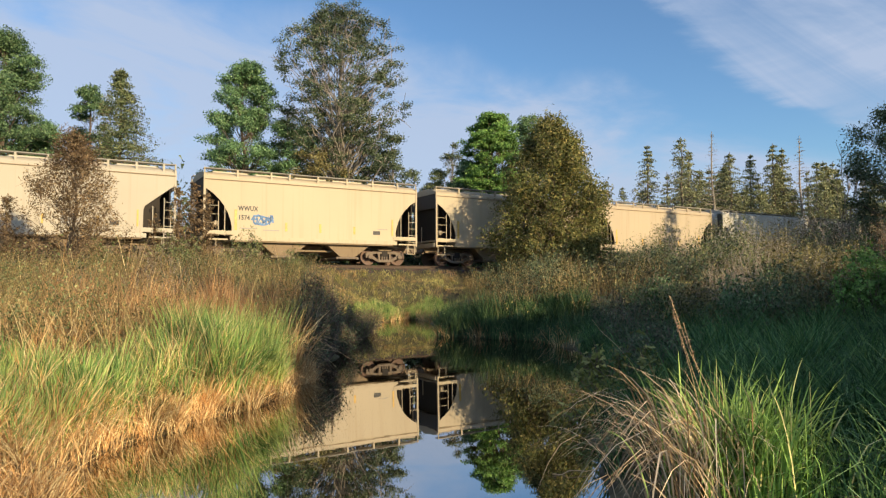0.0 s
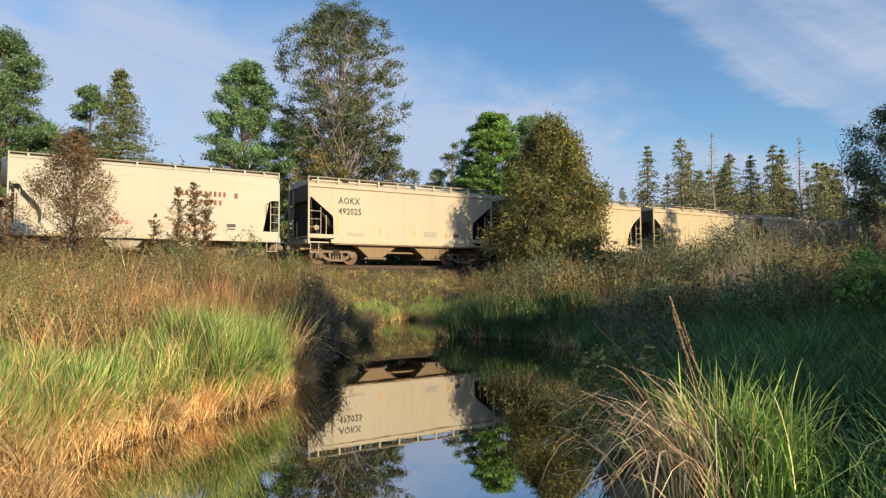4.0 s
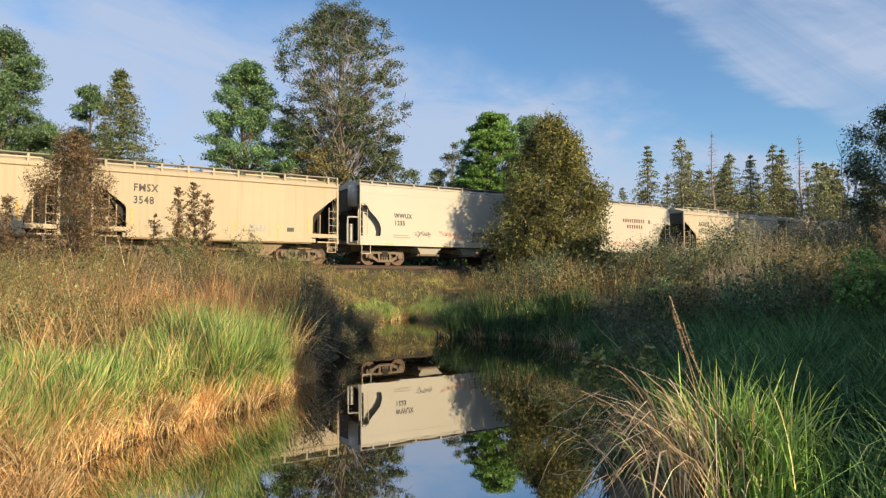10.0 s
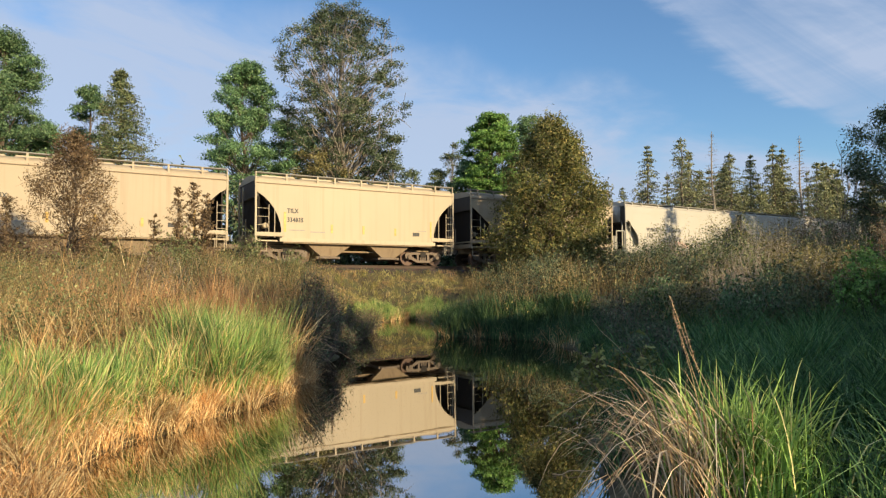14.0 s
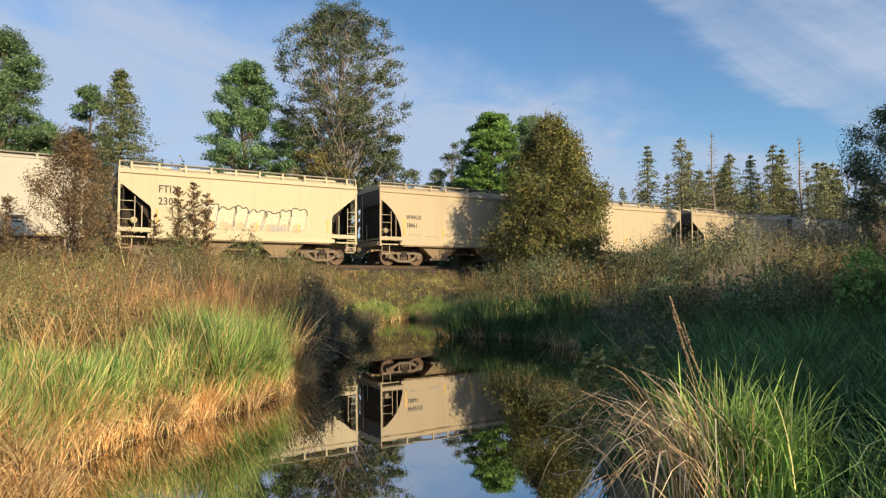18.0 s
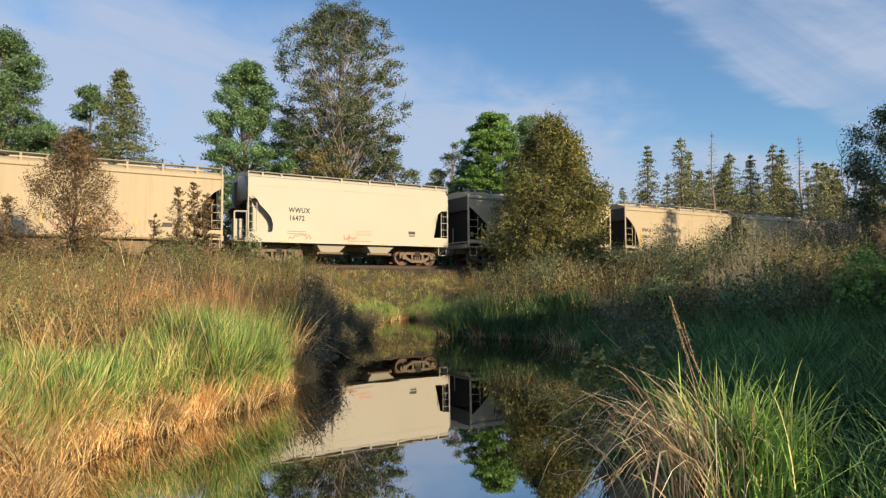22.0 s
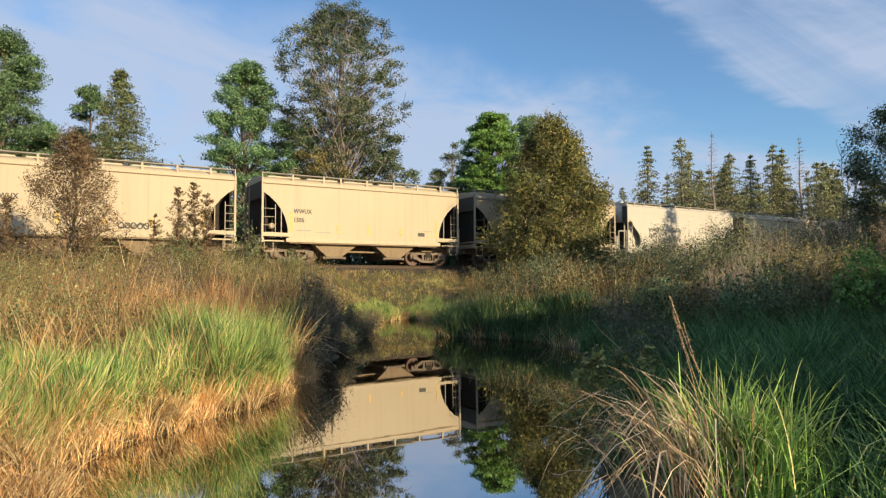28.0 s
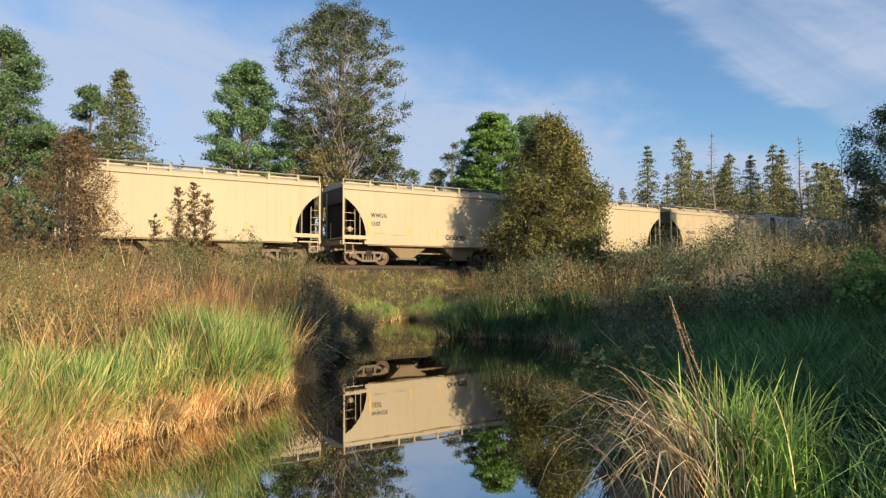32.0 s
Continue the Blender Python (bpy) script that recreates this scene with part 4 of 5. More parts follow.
def tufted(rng, region, n, per_metre, spread):
    """Places over a region, two thirds of them drawn together into tufts, and how tall each tuft grows."""
    x0, x1, y0, y1 = region
    x, y = rng.uniform(x0, x1, n), rng.uniform(y0, y1, n)
    m = max(2, int(per_metre * (x1 - x0) * (y1 - y0)))
    cx, cy, ch = rng.uniform(x0, x1, m), rng.uniform(y0, y1, m), rng.uniform(0.62, 1.28, m)
    pick, loose = rng.integers(0, m, n), rng.uniform(0, 1, n) < 0.3
    x = np.where(loose, x, cx[pick] + rng.normal(0, spread, n))
    y = np.where(loose, y, cy[pick] + rng.normal(0, spread, n))
    return x, y, np.where(loose, rng.uniform(0.75, 1.0, n), ch[pick])


def stand(name, rng, n, region, keep, height, width, mat, label, category, lean=0.15, bend=0.35, patch=0.5, tall=None, tufts=9.0, spread=0.07):
    """A bed of blades over a region (x0, x1, y0, y1) where keep(x, y) holds."""
    x, y, tuft = tufted(rng, region, n * 4, tufts, spread)
    ok = keep(x, y)
    x, y, tuft = x[ok][:n], y[ok][:n], tuft[ok][:n]
    z = ground_z(x, y) - 0.03
    k = tuft + patch * 0.5 * (np.sin(1.9 * x + 0.8 * y) * np.sin(1.3 * y - 0.6 * x) + 0.6 * np.sin(4.1 * x - 2.7 * y))
    hh = rng.uniform(*height, len(x)) * np.clip(k, 0.45, 1.5)
    if tall is not None:
        hh = hh * tall(x, y)
    ww = rng.uniform(*width, len(x))
    some = rng.uniform(0, 1, len(x)) < 0.3
    v, f = blades(rng, x, y, z, hh, ww, rng.uniform(0.0, lean, len(x)), np.where(some, bend * 2.2, bend * 0.6), droop=np.where(some, 0.3, 0.0), steps=TWO if height[1] < 0.35 else FEW)
    ob = new(name, mesh_of(name, v, f, mat))
    return tagged(ob, label, category, kind="stuff")


def e_of(x, y):
    return (x - TRACK0[0]) * AWAY[0] + (y - TRACK0[1]) * AWAY[1]


def thicket(name, rng, n, region, keep, height, leaf, label, stems_mat, leaves_per=8, size=0.05, stem=0.010, lean=0.25, top=None):
    """Tangled brush: thin stems, and small leaves scattered up them, each kept as one bed."""
    x, y, tuft = tufted(rng, region, n * 6, 1.6, 0.2)
    ok = keep(x, y)
    x, y, tuft = x[ok][:n], y[ok][:n], tuft[ok][:n]
    z = ground_z(x, y) - 0.03
    k = tuft + 0.35 * np.sin(0.9 * x + 0.5 * y) * np.sin(0.7 * y - 0.4 * x) + 0.18 * np.sin(3.1 * x - 2.2 * y) + 0.12 * np.sin(6.3 * x + 1.2)
    hh = rng.uniform(*height, len(x)) * np.clip(k, 0.5, 1.5)
    if top is not None:
        hh = np.minimum(hh, np.maximum(top(x, y) - z, 0.25) * rng.uniform(0.72, 1.06, len(x)))
    head, ln = rng.uniform(0, 2 * math.pi, len(x)), rng.uniform(0.0, lean, len(x))
    v, f = blades(rng, x, y, z, hh, np.full(len(x), stem), ln, 0.2, head, steps=TWO)
    tagged(new(name + "_stems", mesh_of(name, v, f, stems_mat)), label, "brush", kind="stuff")
    if leaves_per:
        m = int(len(x) * leaves_per)
        i = rng.integers(0, len(x), m)
        u = rng.uniform(0.3, 1.0, m)
        out = (ln[i] * u + 0.2 * u ** 2.2) * hh[i]
        p = np.stack((x[i] + np.cos(head[i]) * out, y[i] + np.sin(head[i]) * out, z[i] + u * hh[i]), 1) + rng.normal(size=(m, 3)) * 0.07
        v, f = leaf_quads(rng, p, size, 0.3, three=True)
        tagged(new(name + "_leaves", mesh_of(name, v, f, leaf)), label, "brush", kind="stuff")


def px_of(x, y):
    """How far to the side, as a slope from the camera."""
    return x / np.maximum(y, 0.1)


# trees behind the train
DOME = ((0.0, 0.8), (0.3, 0.92), (0.6, 1.0), (0.8, 0.92), (0.92, 0.62), (1.0, 0.2))
SKIRT = ((0.0, 1.0), (0.3, 1.0), (0.5, 0.93), (0.7, 0.76), (0.86, 0.58), (1.0, 0.2))
broadleaf(-31.8, 48, 20.3, 3.6, "tall light-green broadleaf tree behind the train", LEAF_MID, 1, 150, 150, 0.175, 0.15, shape=SKIRT)
broadleaf(-36.5, 54, 18.0, 4.2, "tall light-green broadleaf tree behind the train", LEAF_MID, 31, 130, 90, 0.22, 0.12)
broadleaf(-30.0, 50, 14.0, 2.4, "small bright green tree among the tall ones", LEAF_BRIGHT, 2, 80, 125, 0.165, 0.08, shape=DOME)
broadleaf(-27.0, 51, 17.0, 2.1, "slender green broadleaf tree behind the train", LEAF_MID, 3, 80, 100, 0.18, 0.12, shape=SKIRT)
conifer(-22.3, 46, 16.8, 7.6, "olive-green spruce behind the train", NEEDLE, 4, 50, 11, 22, 0.15, 0.1, taper=1.0, ragged=0.36, droop=0.3)
broadleaf(-14.9, 50, 18.2, 3.1, "bright green maple behind the train", LEAF_BRIGHT, 5, 170, 110, 0.175, 0.25, shape=SKIRT)
broadleaf(-12.0, 51, 14.2, 2.3, "bright green young tree behind the train", LEAF_BRIGHT, 6, 60, 140, 0.165, 0.12, shape=DOME)
broadleaf(-8.0, 52, 23.4, 5.0, "big open-crowned grey-green tree with visible limbs", LEAF_DEEP, 7, 360, 62, 0.16, 0.3, PALE_BARK, 0.45, 0.66, shape=DOME)
broadleaf(-3.9, 51, 13.2, 2.2, "grey-green tree with drooping lower limbs", LEAF_DEEP, 8, 90, 55, 0.17, 0.12, PALE_BARK, shape=SKIRT)
broadleaf(-9.6, 49, 11.6, 2.2, "low rusty-olive bush-like tree behind the train", LEAF_OLIVE, 18, 70, 70, 0.16, 0.1, shape=DOME)
broadleaf(1.0, 68, 16.0, 1.8, "thin grey half-leafless tree behind the train", LEAF_DEEP, 9, 90, 22, 0.17, 0.25, PALE_BARK)
broadleaf(-0.7, 62, 12.2, 1.7, "small olive-green tree behind the train", LEAF_PALE, 19, 60, 60, 0.17, 0.1)
broadleaf(4.6, 60, 16.9, 2.75, "dense round bright green maple", LEAF_MAPLE, 10, 400, 85, 0.19, 0.1, None, 0.6, 1.15, shape=((0, 0.9), (0.4, 1.0), (0.7, 0.95), (0.88, 0.7), (1, 0.3)))
broadleaf(2.6, 61, 12.8, 2.2, "dense green young maple beside a taller one", LEAF_MID, 20, 90, 100, 0.2, 0.1, shape=DOME)
broadleaf(8.7, 66, 18.0, 3.0, "light green broadleaf tree behind the cedar", LEAF_MID, 11, 120, 80, 0.2, 0.1, shape=DOME)
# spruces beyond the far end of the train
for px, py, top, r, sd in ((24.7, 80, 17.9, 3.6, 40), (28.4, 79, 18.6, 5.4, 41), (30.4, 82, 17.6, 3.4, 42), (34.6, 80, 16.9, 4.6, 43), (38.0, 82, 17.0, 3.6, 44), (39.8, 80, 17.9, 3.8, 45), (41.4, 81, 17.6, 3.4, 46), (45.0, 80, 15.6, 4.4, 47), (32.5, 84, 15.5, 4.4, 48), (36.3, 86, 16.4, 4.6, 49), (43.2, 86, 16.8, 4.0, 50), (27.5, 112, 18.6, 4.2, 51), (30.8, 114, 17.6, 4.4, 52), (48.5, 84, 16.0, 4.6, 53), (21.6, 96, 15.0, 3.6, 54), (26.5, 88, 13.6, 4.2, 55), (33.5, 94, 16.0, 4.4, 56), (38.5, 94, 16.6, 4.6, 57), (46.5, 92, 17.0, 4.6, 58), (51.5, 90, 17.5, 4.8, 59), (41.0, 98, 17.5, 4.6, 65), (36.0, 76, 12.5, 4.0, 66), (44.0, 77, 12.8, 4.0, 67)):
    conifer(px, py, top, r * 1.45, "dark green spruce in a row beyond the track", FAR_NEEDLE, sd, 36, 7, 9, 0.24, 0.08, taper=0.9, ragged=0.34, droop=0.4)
for px, py, top in ((31.7, 78, 19.0), (42.5, 79, 18.6)):
    conifer(px, py, top, 2.6, "dead leafless spruce snag", BROWN_NEEDLE, int(px), 44, 6, 3, 0.13, 0.1, bark=PALE_BARK, bare=0.72, ragged=0.55, taper=0.6)
rf = random.Random(17)
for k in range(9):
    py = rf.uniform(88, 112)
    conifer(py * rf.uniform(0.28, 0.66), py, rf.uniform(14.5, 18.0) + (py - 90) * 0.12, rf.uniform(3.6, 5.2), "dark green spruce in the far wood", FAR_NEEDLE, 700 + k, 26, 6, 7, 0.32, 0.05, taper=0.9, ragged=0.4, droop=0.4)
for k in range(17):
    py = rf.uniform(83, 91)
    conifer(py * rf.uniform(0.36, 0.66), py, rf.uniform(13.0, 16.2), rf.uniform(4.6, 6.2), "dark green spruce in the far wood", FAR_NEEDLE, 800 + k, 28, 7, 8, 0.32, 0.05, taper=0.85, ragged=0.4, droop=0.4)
# undergrowth behind the track closes the view under and between the cars
thicket("far_thicket", np.random.default_rng(21), 5600, (-46, 70, 28, 100), lambda x, y: (e_of(x, y) > 4.5) & (e_of(x, y) < 15) & (np.abs(px_of(x, y)) < 0.85), (2.6, 5.4), LEAF_DEEP, "green and brown undergrowth behind the railway", BARK, 22, 0.2, 0.03)
# ditch leaves take the shade-darkened green, for the dark under the cars
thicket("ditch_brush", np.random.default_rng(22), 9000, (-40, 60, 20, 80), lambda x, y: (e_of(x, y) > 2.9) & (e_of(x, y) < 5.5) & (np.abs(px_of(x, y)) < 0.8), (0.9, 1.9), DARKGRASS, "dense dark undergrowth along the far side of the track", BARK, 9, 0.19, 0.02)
# cedar and small conifers before the train
SPIRE = ((0.0, 0.95), (0.25, 1.0), (0.5, 0.93), (0.7, 0.76), (0.86, 0.48), (0.95, 0.24), (1.0, 0.05))
broadleaf(6.1, 37.2, 10.5, 3.1, "broad dense olive-brown cedar beside the track", CEDAR, 60, 560, 40, 0.13, 0.02, None, 0.6, 0.95, shape=SPIRE, tuft=(0.85, 0.85, 1.7), long=2.0)
broadleaf(-12.75, 23, 6.9, 2.0, "bushy half-brown conifer beside the track", BROWN_NEEDLE, 61, 230, 30, 0.066, 0.03, None, 0.35, 0.72, shape=((0.0, 0.9), (0.3, 1.0), (0.5, 0.85), (0.7, 0.55), (0.85, 0.32), (1.0, 0.05)), tuft=(0.9, 0.9, 1.4), long=2.2)
for px, py, top, rr, sd, lv in ((-9.9, 25, 5.35, 0.8, 62, 24), (-9.35, 25.1, 5.5, 0.8, 63, 24), (-8.85, 25, 5.05, 0.7, 163, 20), (-10.7, 24.8, 4.3, 0.6, 164, 16), (-15.35, 23.5, 4.9, 0.8, 64, 18)):
    conifer(px, py, top, rr, "small half-brown conifer beside the track", BROWN_NEEDLE, sd, lv, 8, 9, 0.075, 0.04, taper=0.5, ragged=0.6, droop=-0.7, bare=0.2)
broadleaf(18.9, 26.4, 8.9, 2.7, "dark green tree at the edge of the meadow", LEAF_DEEP, 12, 150, 100, 0.11, 0.05)
# trees that stand to the right of the camera and shade the right bank
for px, py, top, r, sd in ((11.1, -0.6, 4.0, 1.3, 78), (8.95, 0.05, 4.2, 1.0, 88), (41.6, 41.5, 18.0, 5.4, 86), (47.0, 47.4, 18.0, 5.4, 87), (10.85, 2.0, 9.6, 1.65, 70), (9.9, 8.0, 4.3, 1.8, 71), (13.0, 5.0, 8.2, 2.6, 72), (14.8, 11.0, 4.3, 2.4, 73), (21, 22, 9.6, 3.6, 75), (27, 30, 9.2, 3.6, 76), (16, 0, 7, 3, 77), (9.95, 0.95, 6.2, 1.25, 89), (12.4, 9.6, 5.7, 1.3, 94)):
    broadleaf(px, py, top, r, "leafy green tree on the shaded bank", LEAF_MID, sd, 120, 40, (0.2 if sd in (71, 73, 94) else 0.36) * r ** 0.5 / 1.6, 0.05)

conifer(31.8, 34.4, 16.5, 2.0, "slender spruce on the shaded bank", NEEDLE, 79, 40, 7, 7, 0.2, 0.05, taper=0.5, ragged=0.4)

# shrubs
for px, py, hh, rr, sd in ((-9.6, 24.2, 2.3, 1.0, 80), (-7.6, 25.6, 2.1, 1.0, 81), (-11.4, 22.6, 1.9, 0.9, 82), (-6.0, 26.6, 1.7, 0.9, 83), (-8.4, 22.0, 1.6, 0.9, 84)):
    shrub(px, py, hh, rr, "yellow-green leafy shrub before the railway", LEAF_PALE, sd, 30, 1500, 0.06)
rl = random.Random(4)
for k in range(14):
    py = rl.uniform(14.5, 23)
    px = -py * rl.uniform(0.27, 0.70)
    shrub(px, py, rl.uniform(0.9, 1.5), rl.uniform(0.6, 1.0), "low half-leafed brown and olive shrub in the meadow", (LEAF_PALE, BROWN_NEEDLE, LEAF_DEEP)[k % 3], 300 + k, 34, 900, 0.05, PALE_BARK)
for px, py, hh, rr, leaf, sd in ((-2.75, 13.2, 1.25, 0.55, LEAF_DEEP, 90), (-2.6, 14.3, 1.55, 0.55, LEAF_DEEP, 91), (-2.95, 15.3, 1.9, 0.6, LEAF_DEEP, 92), (-3.2, 16.8, 1.9, 0.7, LEAF_OLIVE, 191), (-2.45, 12.3, 0.7, 0.4, LEAF_DEEP, 192), (-2.9, 18.4, 1.3, 0.6, LEAF_PALE, 193), (-2.55, 16.0, 0.8, 0.5, LEAF_DEEP, 194), (-2.6, 20.5, 0.9, 0.6, LEAF_PALE, 195), (-2.6, 23.0, 0.9, 0.6, LEAF_OLIVE, 196)):
    shrub(px, py, hh, rr, "dark twiggy shrub overhanging the water", leaf, sd, 100, 1500, 0.036, dense=1.9)
rs = random.Random(8)
for px, py, hh, rr in ((14.3, 34.0, 4.1, 1.9), (11.4, 34.4, 3.2, 1.4), (16.9, 36.0, 3.3, 1.8), (18.7, 33.0, 3.3, 1.9), (15.5, 29.0, 3.0, 1.7), (12.0, 28.0, 2.4, 1.5), (19.5, 29.0, 3.3, 2.0), (17.3, 25.5, 3.2, 1.7), (13.6, 23.5, 2.6, 1.6), (21.5, 36.5, 3.7, 2.0), (15.6, 21.0, 3.0, 1.6), (11.0, 22.0, 2.1, 1.4), (13.4, 18.6, 2.5, 1.4), (10.0, 31.8, 2.2, 1.4), (10.0, 17.5, 1.7, 1.2), (7.5, 26, 1.7, 1.3), (8.5, 20.5, 1.8, 1.3), (12.2, 14.8, 2.0, 1.2)):
    # sunlight-toned leaves go to the lit far edge only
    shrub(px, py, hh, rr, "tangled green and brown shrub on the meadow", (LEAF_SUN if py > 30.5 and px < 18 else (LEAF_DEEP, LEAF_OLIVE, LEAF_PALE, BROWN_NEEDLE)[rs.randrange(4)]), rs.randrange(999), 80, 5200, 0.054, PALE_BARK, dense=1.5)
for px, py, hh, sd in ((8.6, 19.0, 1.7, 401), (10.2, 21.5, 2.2, 402), (12.3, 25.0, 2.6, 403), (7.0, 16.8, 1.4, 404), (14.0, 27.5, 3.2, 405), (9.6, 27.0, 2.2, 406)):
    shrub(px, py, hh, 0.9, "bare pale-twigged shrub on the meadow", BROWN_NEEDLE, sd, 70, 160, 0.035, PALE_BARK)
shrub(7.7, 12.0, 1.75, 0.75, "bright green ferny bush in the shade", LEAF_MAPLE, 93, 60, 5200, 0.055, dense=1.3)
rng_s = np.random.default_rng(44)
for px, py, hh in ((17.2, 28.6, 6.3), (17.75, 29.2, 5.7), (16.75, 29.0, 4.4), (18.4, 28.8, 5.0)):
    sapling = planted("sapling", px, py, "bare grey-brown leafless sapling", "sapling")
    twigwork = []
    for k in range(4):
        tip = np.array((rng_s.normal(0, 0.5), rng_s.normal(0, 0.5), hh * rng_s.uniform(0.7, 1.05)))
        segs, pts = bent(rng_s, (rng_s.normal(0, 0.1), rng_s.normal(0, 0.1), 0), tip, 0.045, 0.012, 6, 0.02)
        for _ in range(12):
            q = pts[rng_s.integers(2, 7)] + rng_s.normal(size=3) * 0.02
            segs.append((q, q + rng_s.normal(size=3) * np.array((0.3, 0.3, 0.15)) + np.array((0, 0, 0.5)), 0.014, 0.005))
        twigwork += segs
    part("branchwork", limbs(twigwork, PALE_BARK, "stems"), None, sapling)
for px, py, hh, sd in ((3.3, 10.5, 0.9, 96), (3.6, 12.5, 1.1, 97), (3.9, 15.0, 1.2, 98), (3.0, 9.3, 0.8, 99)):
    shrub(px, py, hh, 0.7, "low dark leafy shrub on the shaded waterline", LEAF_DEEP, sd, 26, 900, 0.04)
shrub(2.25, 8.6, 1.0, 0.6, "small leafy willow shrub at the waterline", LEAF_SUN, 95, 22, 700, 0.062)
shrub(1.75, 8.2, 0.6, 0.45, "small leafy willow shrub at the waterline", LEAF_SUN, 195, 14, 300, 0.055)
dry_stalk = planted("dry_stalk", 2.9, 9.3, "long thin dry stalk arching over the waterline", "dry stalk")
part("stem", limbs(bent(np.random.default_rng(5), (0, 0, 0), (-0.85, 0.0, 0.95), 0.007, 0.003, 6, 0.02)[0], STRAW, "stem"), None, dry_stalk)

# rounded bushes that break up the shaded meadow, and one bleached forked branch among them
rng_b = random.Random(61)
for k in range(11):
    py = 13.0 + 12.0 * (k + rng_b.random()) / 11
    px = py * rng_b.uniform(0.27, 0.60)
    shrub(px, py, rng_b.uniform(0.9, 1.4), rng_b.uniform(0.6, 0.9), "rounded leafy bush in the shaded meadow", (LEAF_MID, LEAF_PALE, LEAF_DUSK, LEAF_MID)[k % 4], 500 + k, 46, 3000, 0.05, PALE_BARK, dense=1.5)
forked = planted("forked_branch", 7.7, 15.6, "bleached forked dead branch in the brush", "branch")
for tip in ((-0.2, 0.0, 1.15), (0.18, 0.1, 1.0), (0.3, 0.0, 0.85)):
    part("stem", limbs([((0, 0, 0), (0.05, 0, 0.6), 0.020, 0.015), ((0.05, 0, 0.6), tip, 0.014, 0.005)], STRAW, "stem"), None, forked)

# pale dead twigs that arch out of the bank before the dark shrub
twigs = planted("twig_spray", -2.6, 12.2, "pale dead twigs arching over the water", "twigs")
rng_t = np.random.default_rng(31)
for k in range(16):
    reach = np.array((rng_t.uniform(0.25, 0.95), rng_t.uniform(-0.8, 0.4), rng_t.uniform(-0.15, 0.5)))
    start = np.array((rng_t.normal(0, 0.12), rng_t.normal(0, 0.3), 0.1))
    high = start + reach * 0.5 + np.array((0, 0, rng_t.uniform(0.15, 0.4)))
    part("stem", limbs([(start, high, 0.006, 0.004), (high, start + reach, 0.004, 0.002)], STRAW, "stem"), None, twigs)

# beds of grass and reeds
rng0 = np.random.default_rng(5)
stand("tall_stalks", rng0, 260, (-20, -3, 12, 26), lambda x, y: (wet(x, y) < -0.8) & (x > -0.72 * y) & (e_of(x, y) < -4), (1.2, 1.9), (0.010, 0.016), DEAD, "tall pale dry stalks standing in the brush", "dry stalks", 0.25, 0.15)
stand("reed_bed", rng0, 56000, (-15, -2, 5.5, 14.5), lambda x, y: (wet(x, y) < -0.12) & (x < -1.5) & (x > -0.72 * y - 1) & (y < 11.8 + 3.0 * smooth(-0.5, -0.28, x / y) - 3.6 + 0.9 * np.sin(1.3 * x)), (0.42, 0.8), (0.008, 0.018), REED, "lush green reed blades along the sunny bank", "reeds", 0.24, 0.27, 0.9, lambda x, y: 0.8 + 0.35 * smooth(-0.55, -0.3, x / y))
stand("dead_reeds", rng0, 22000, (-8, -1.8, 2.5, 12), lambda x, y: (wet(x, y) < 0.10) & (wet(x, y) > -0.62 - 0.25 * np.sin(1.7 * y) - 0.5 * smooth(7.2, 5.5, y)) & (x < -1.0), (0.28, 0.58), (0.007, 0.014), DEAD, "dry straw-coloured reeds drooping at the waterline", "dead reeds", 0.42, 0.5, 0.8, lambda x, y: 1 - 0.42 * smooth(6.8, 9.3, y))
# stems added to break the mirrored green and stand for reflected straw
stand("sodden_stubble", rng0, 5200, (-4.2, -1.2, 4.4, 11.5), lambda x, y: (wet(x, y) > -0.05) & (wet(x, y) < 0.75 + 0.35 * np.sin(2.1 * y + x)) & (x < -1.5), (0.07, 0.2), (0.006, 0.013), STUBBLE_BROWN, "brown dead stems added in the shallows for the straw's reflection", "dead reeds", 0.8, 0.7, 0.6, lambda x, y: 1 + 0.9 * np.clip(wet(x, y), 0, 1))
thicket("brown_brush", rng0, 30000, (-26, -2.3, 9.5, 36), lambda x, y: (wet(x, y) < -0.3) & (x < -2) & (e_of(x, y) < -3.0) & (x > -0.75 * y - 1) & (x < -0.168 * y) & (y > 11.6 + 3.0 * smooth(-0.5, -0.28, x / y) - 3.6 + 0.9 * np.sin(1.3 * x)), (0.6, 1.3), LEAF_OLIVE, "dry brown meadow stems with small olive leaves", BRUSH, 1.3, 0.03, 0.009)
thicket("green_brush", rng0, 7000, (-26, -2.3, 9.5, 30), lambda x, y: (wet(x, y) < -0.3) & (x < -2) & (e_of(x, y) < -3.0) & (x > -0.75 * y - 1) & (x < -0.2 * y) & (y > 8.5) & (np.sin(0.9 * x + 0.7 * y) + np.sin(0.5 * x - 1.1 * y + 1) + np.sin(1.9 * x) > 0.5), (0.6, 1.35), LEAF_PALE, "green leafy weeds among the dry meadow stems", BRUSH, 8, 0.03, 0.010)
stand("straw_in_reeds", rng0, 11000, (-15, -2, 5.5, 15), lambda x, y: (wet(x, y) < -0.15) & (x < -1.5) & (x > -0.72 * y - 1) & (np.sin(1.1 * x + 2.0 * y) + np.sin(2.3 * x - y) > 0.2), (0.5, 0.9), (0.006, 0.012), DEAD, "bleached dead stalks among the green reeds", "dead reeds", 0.5, 0.4)
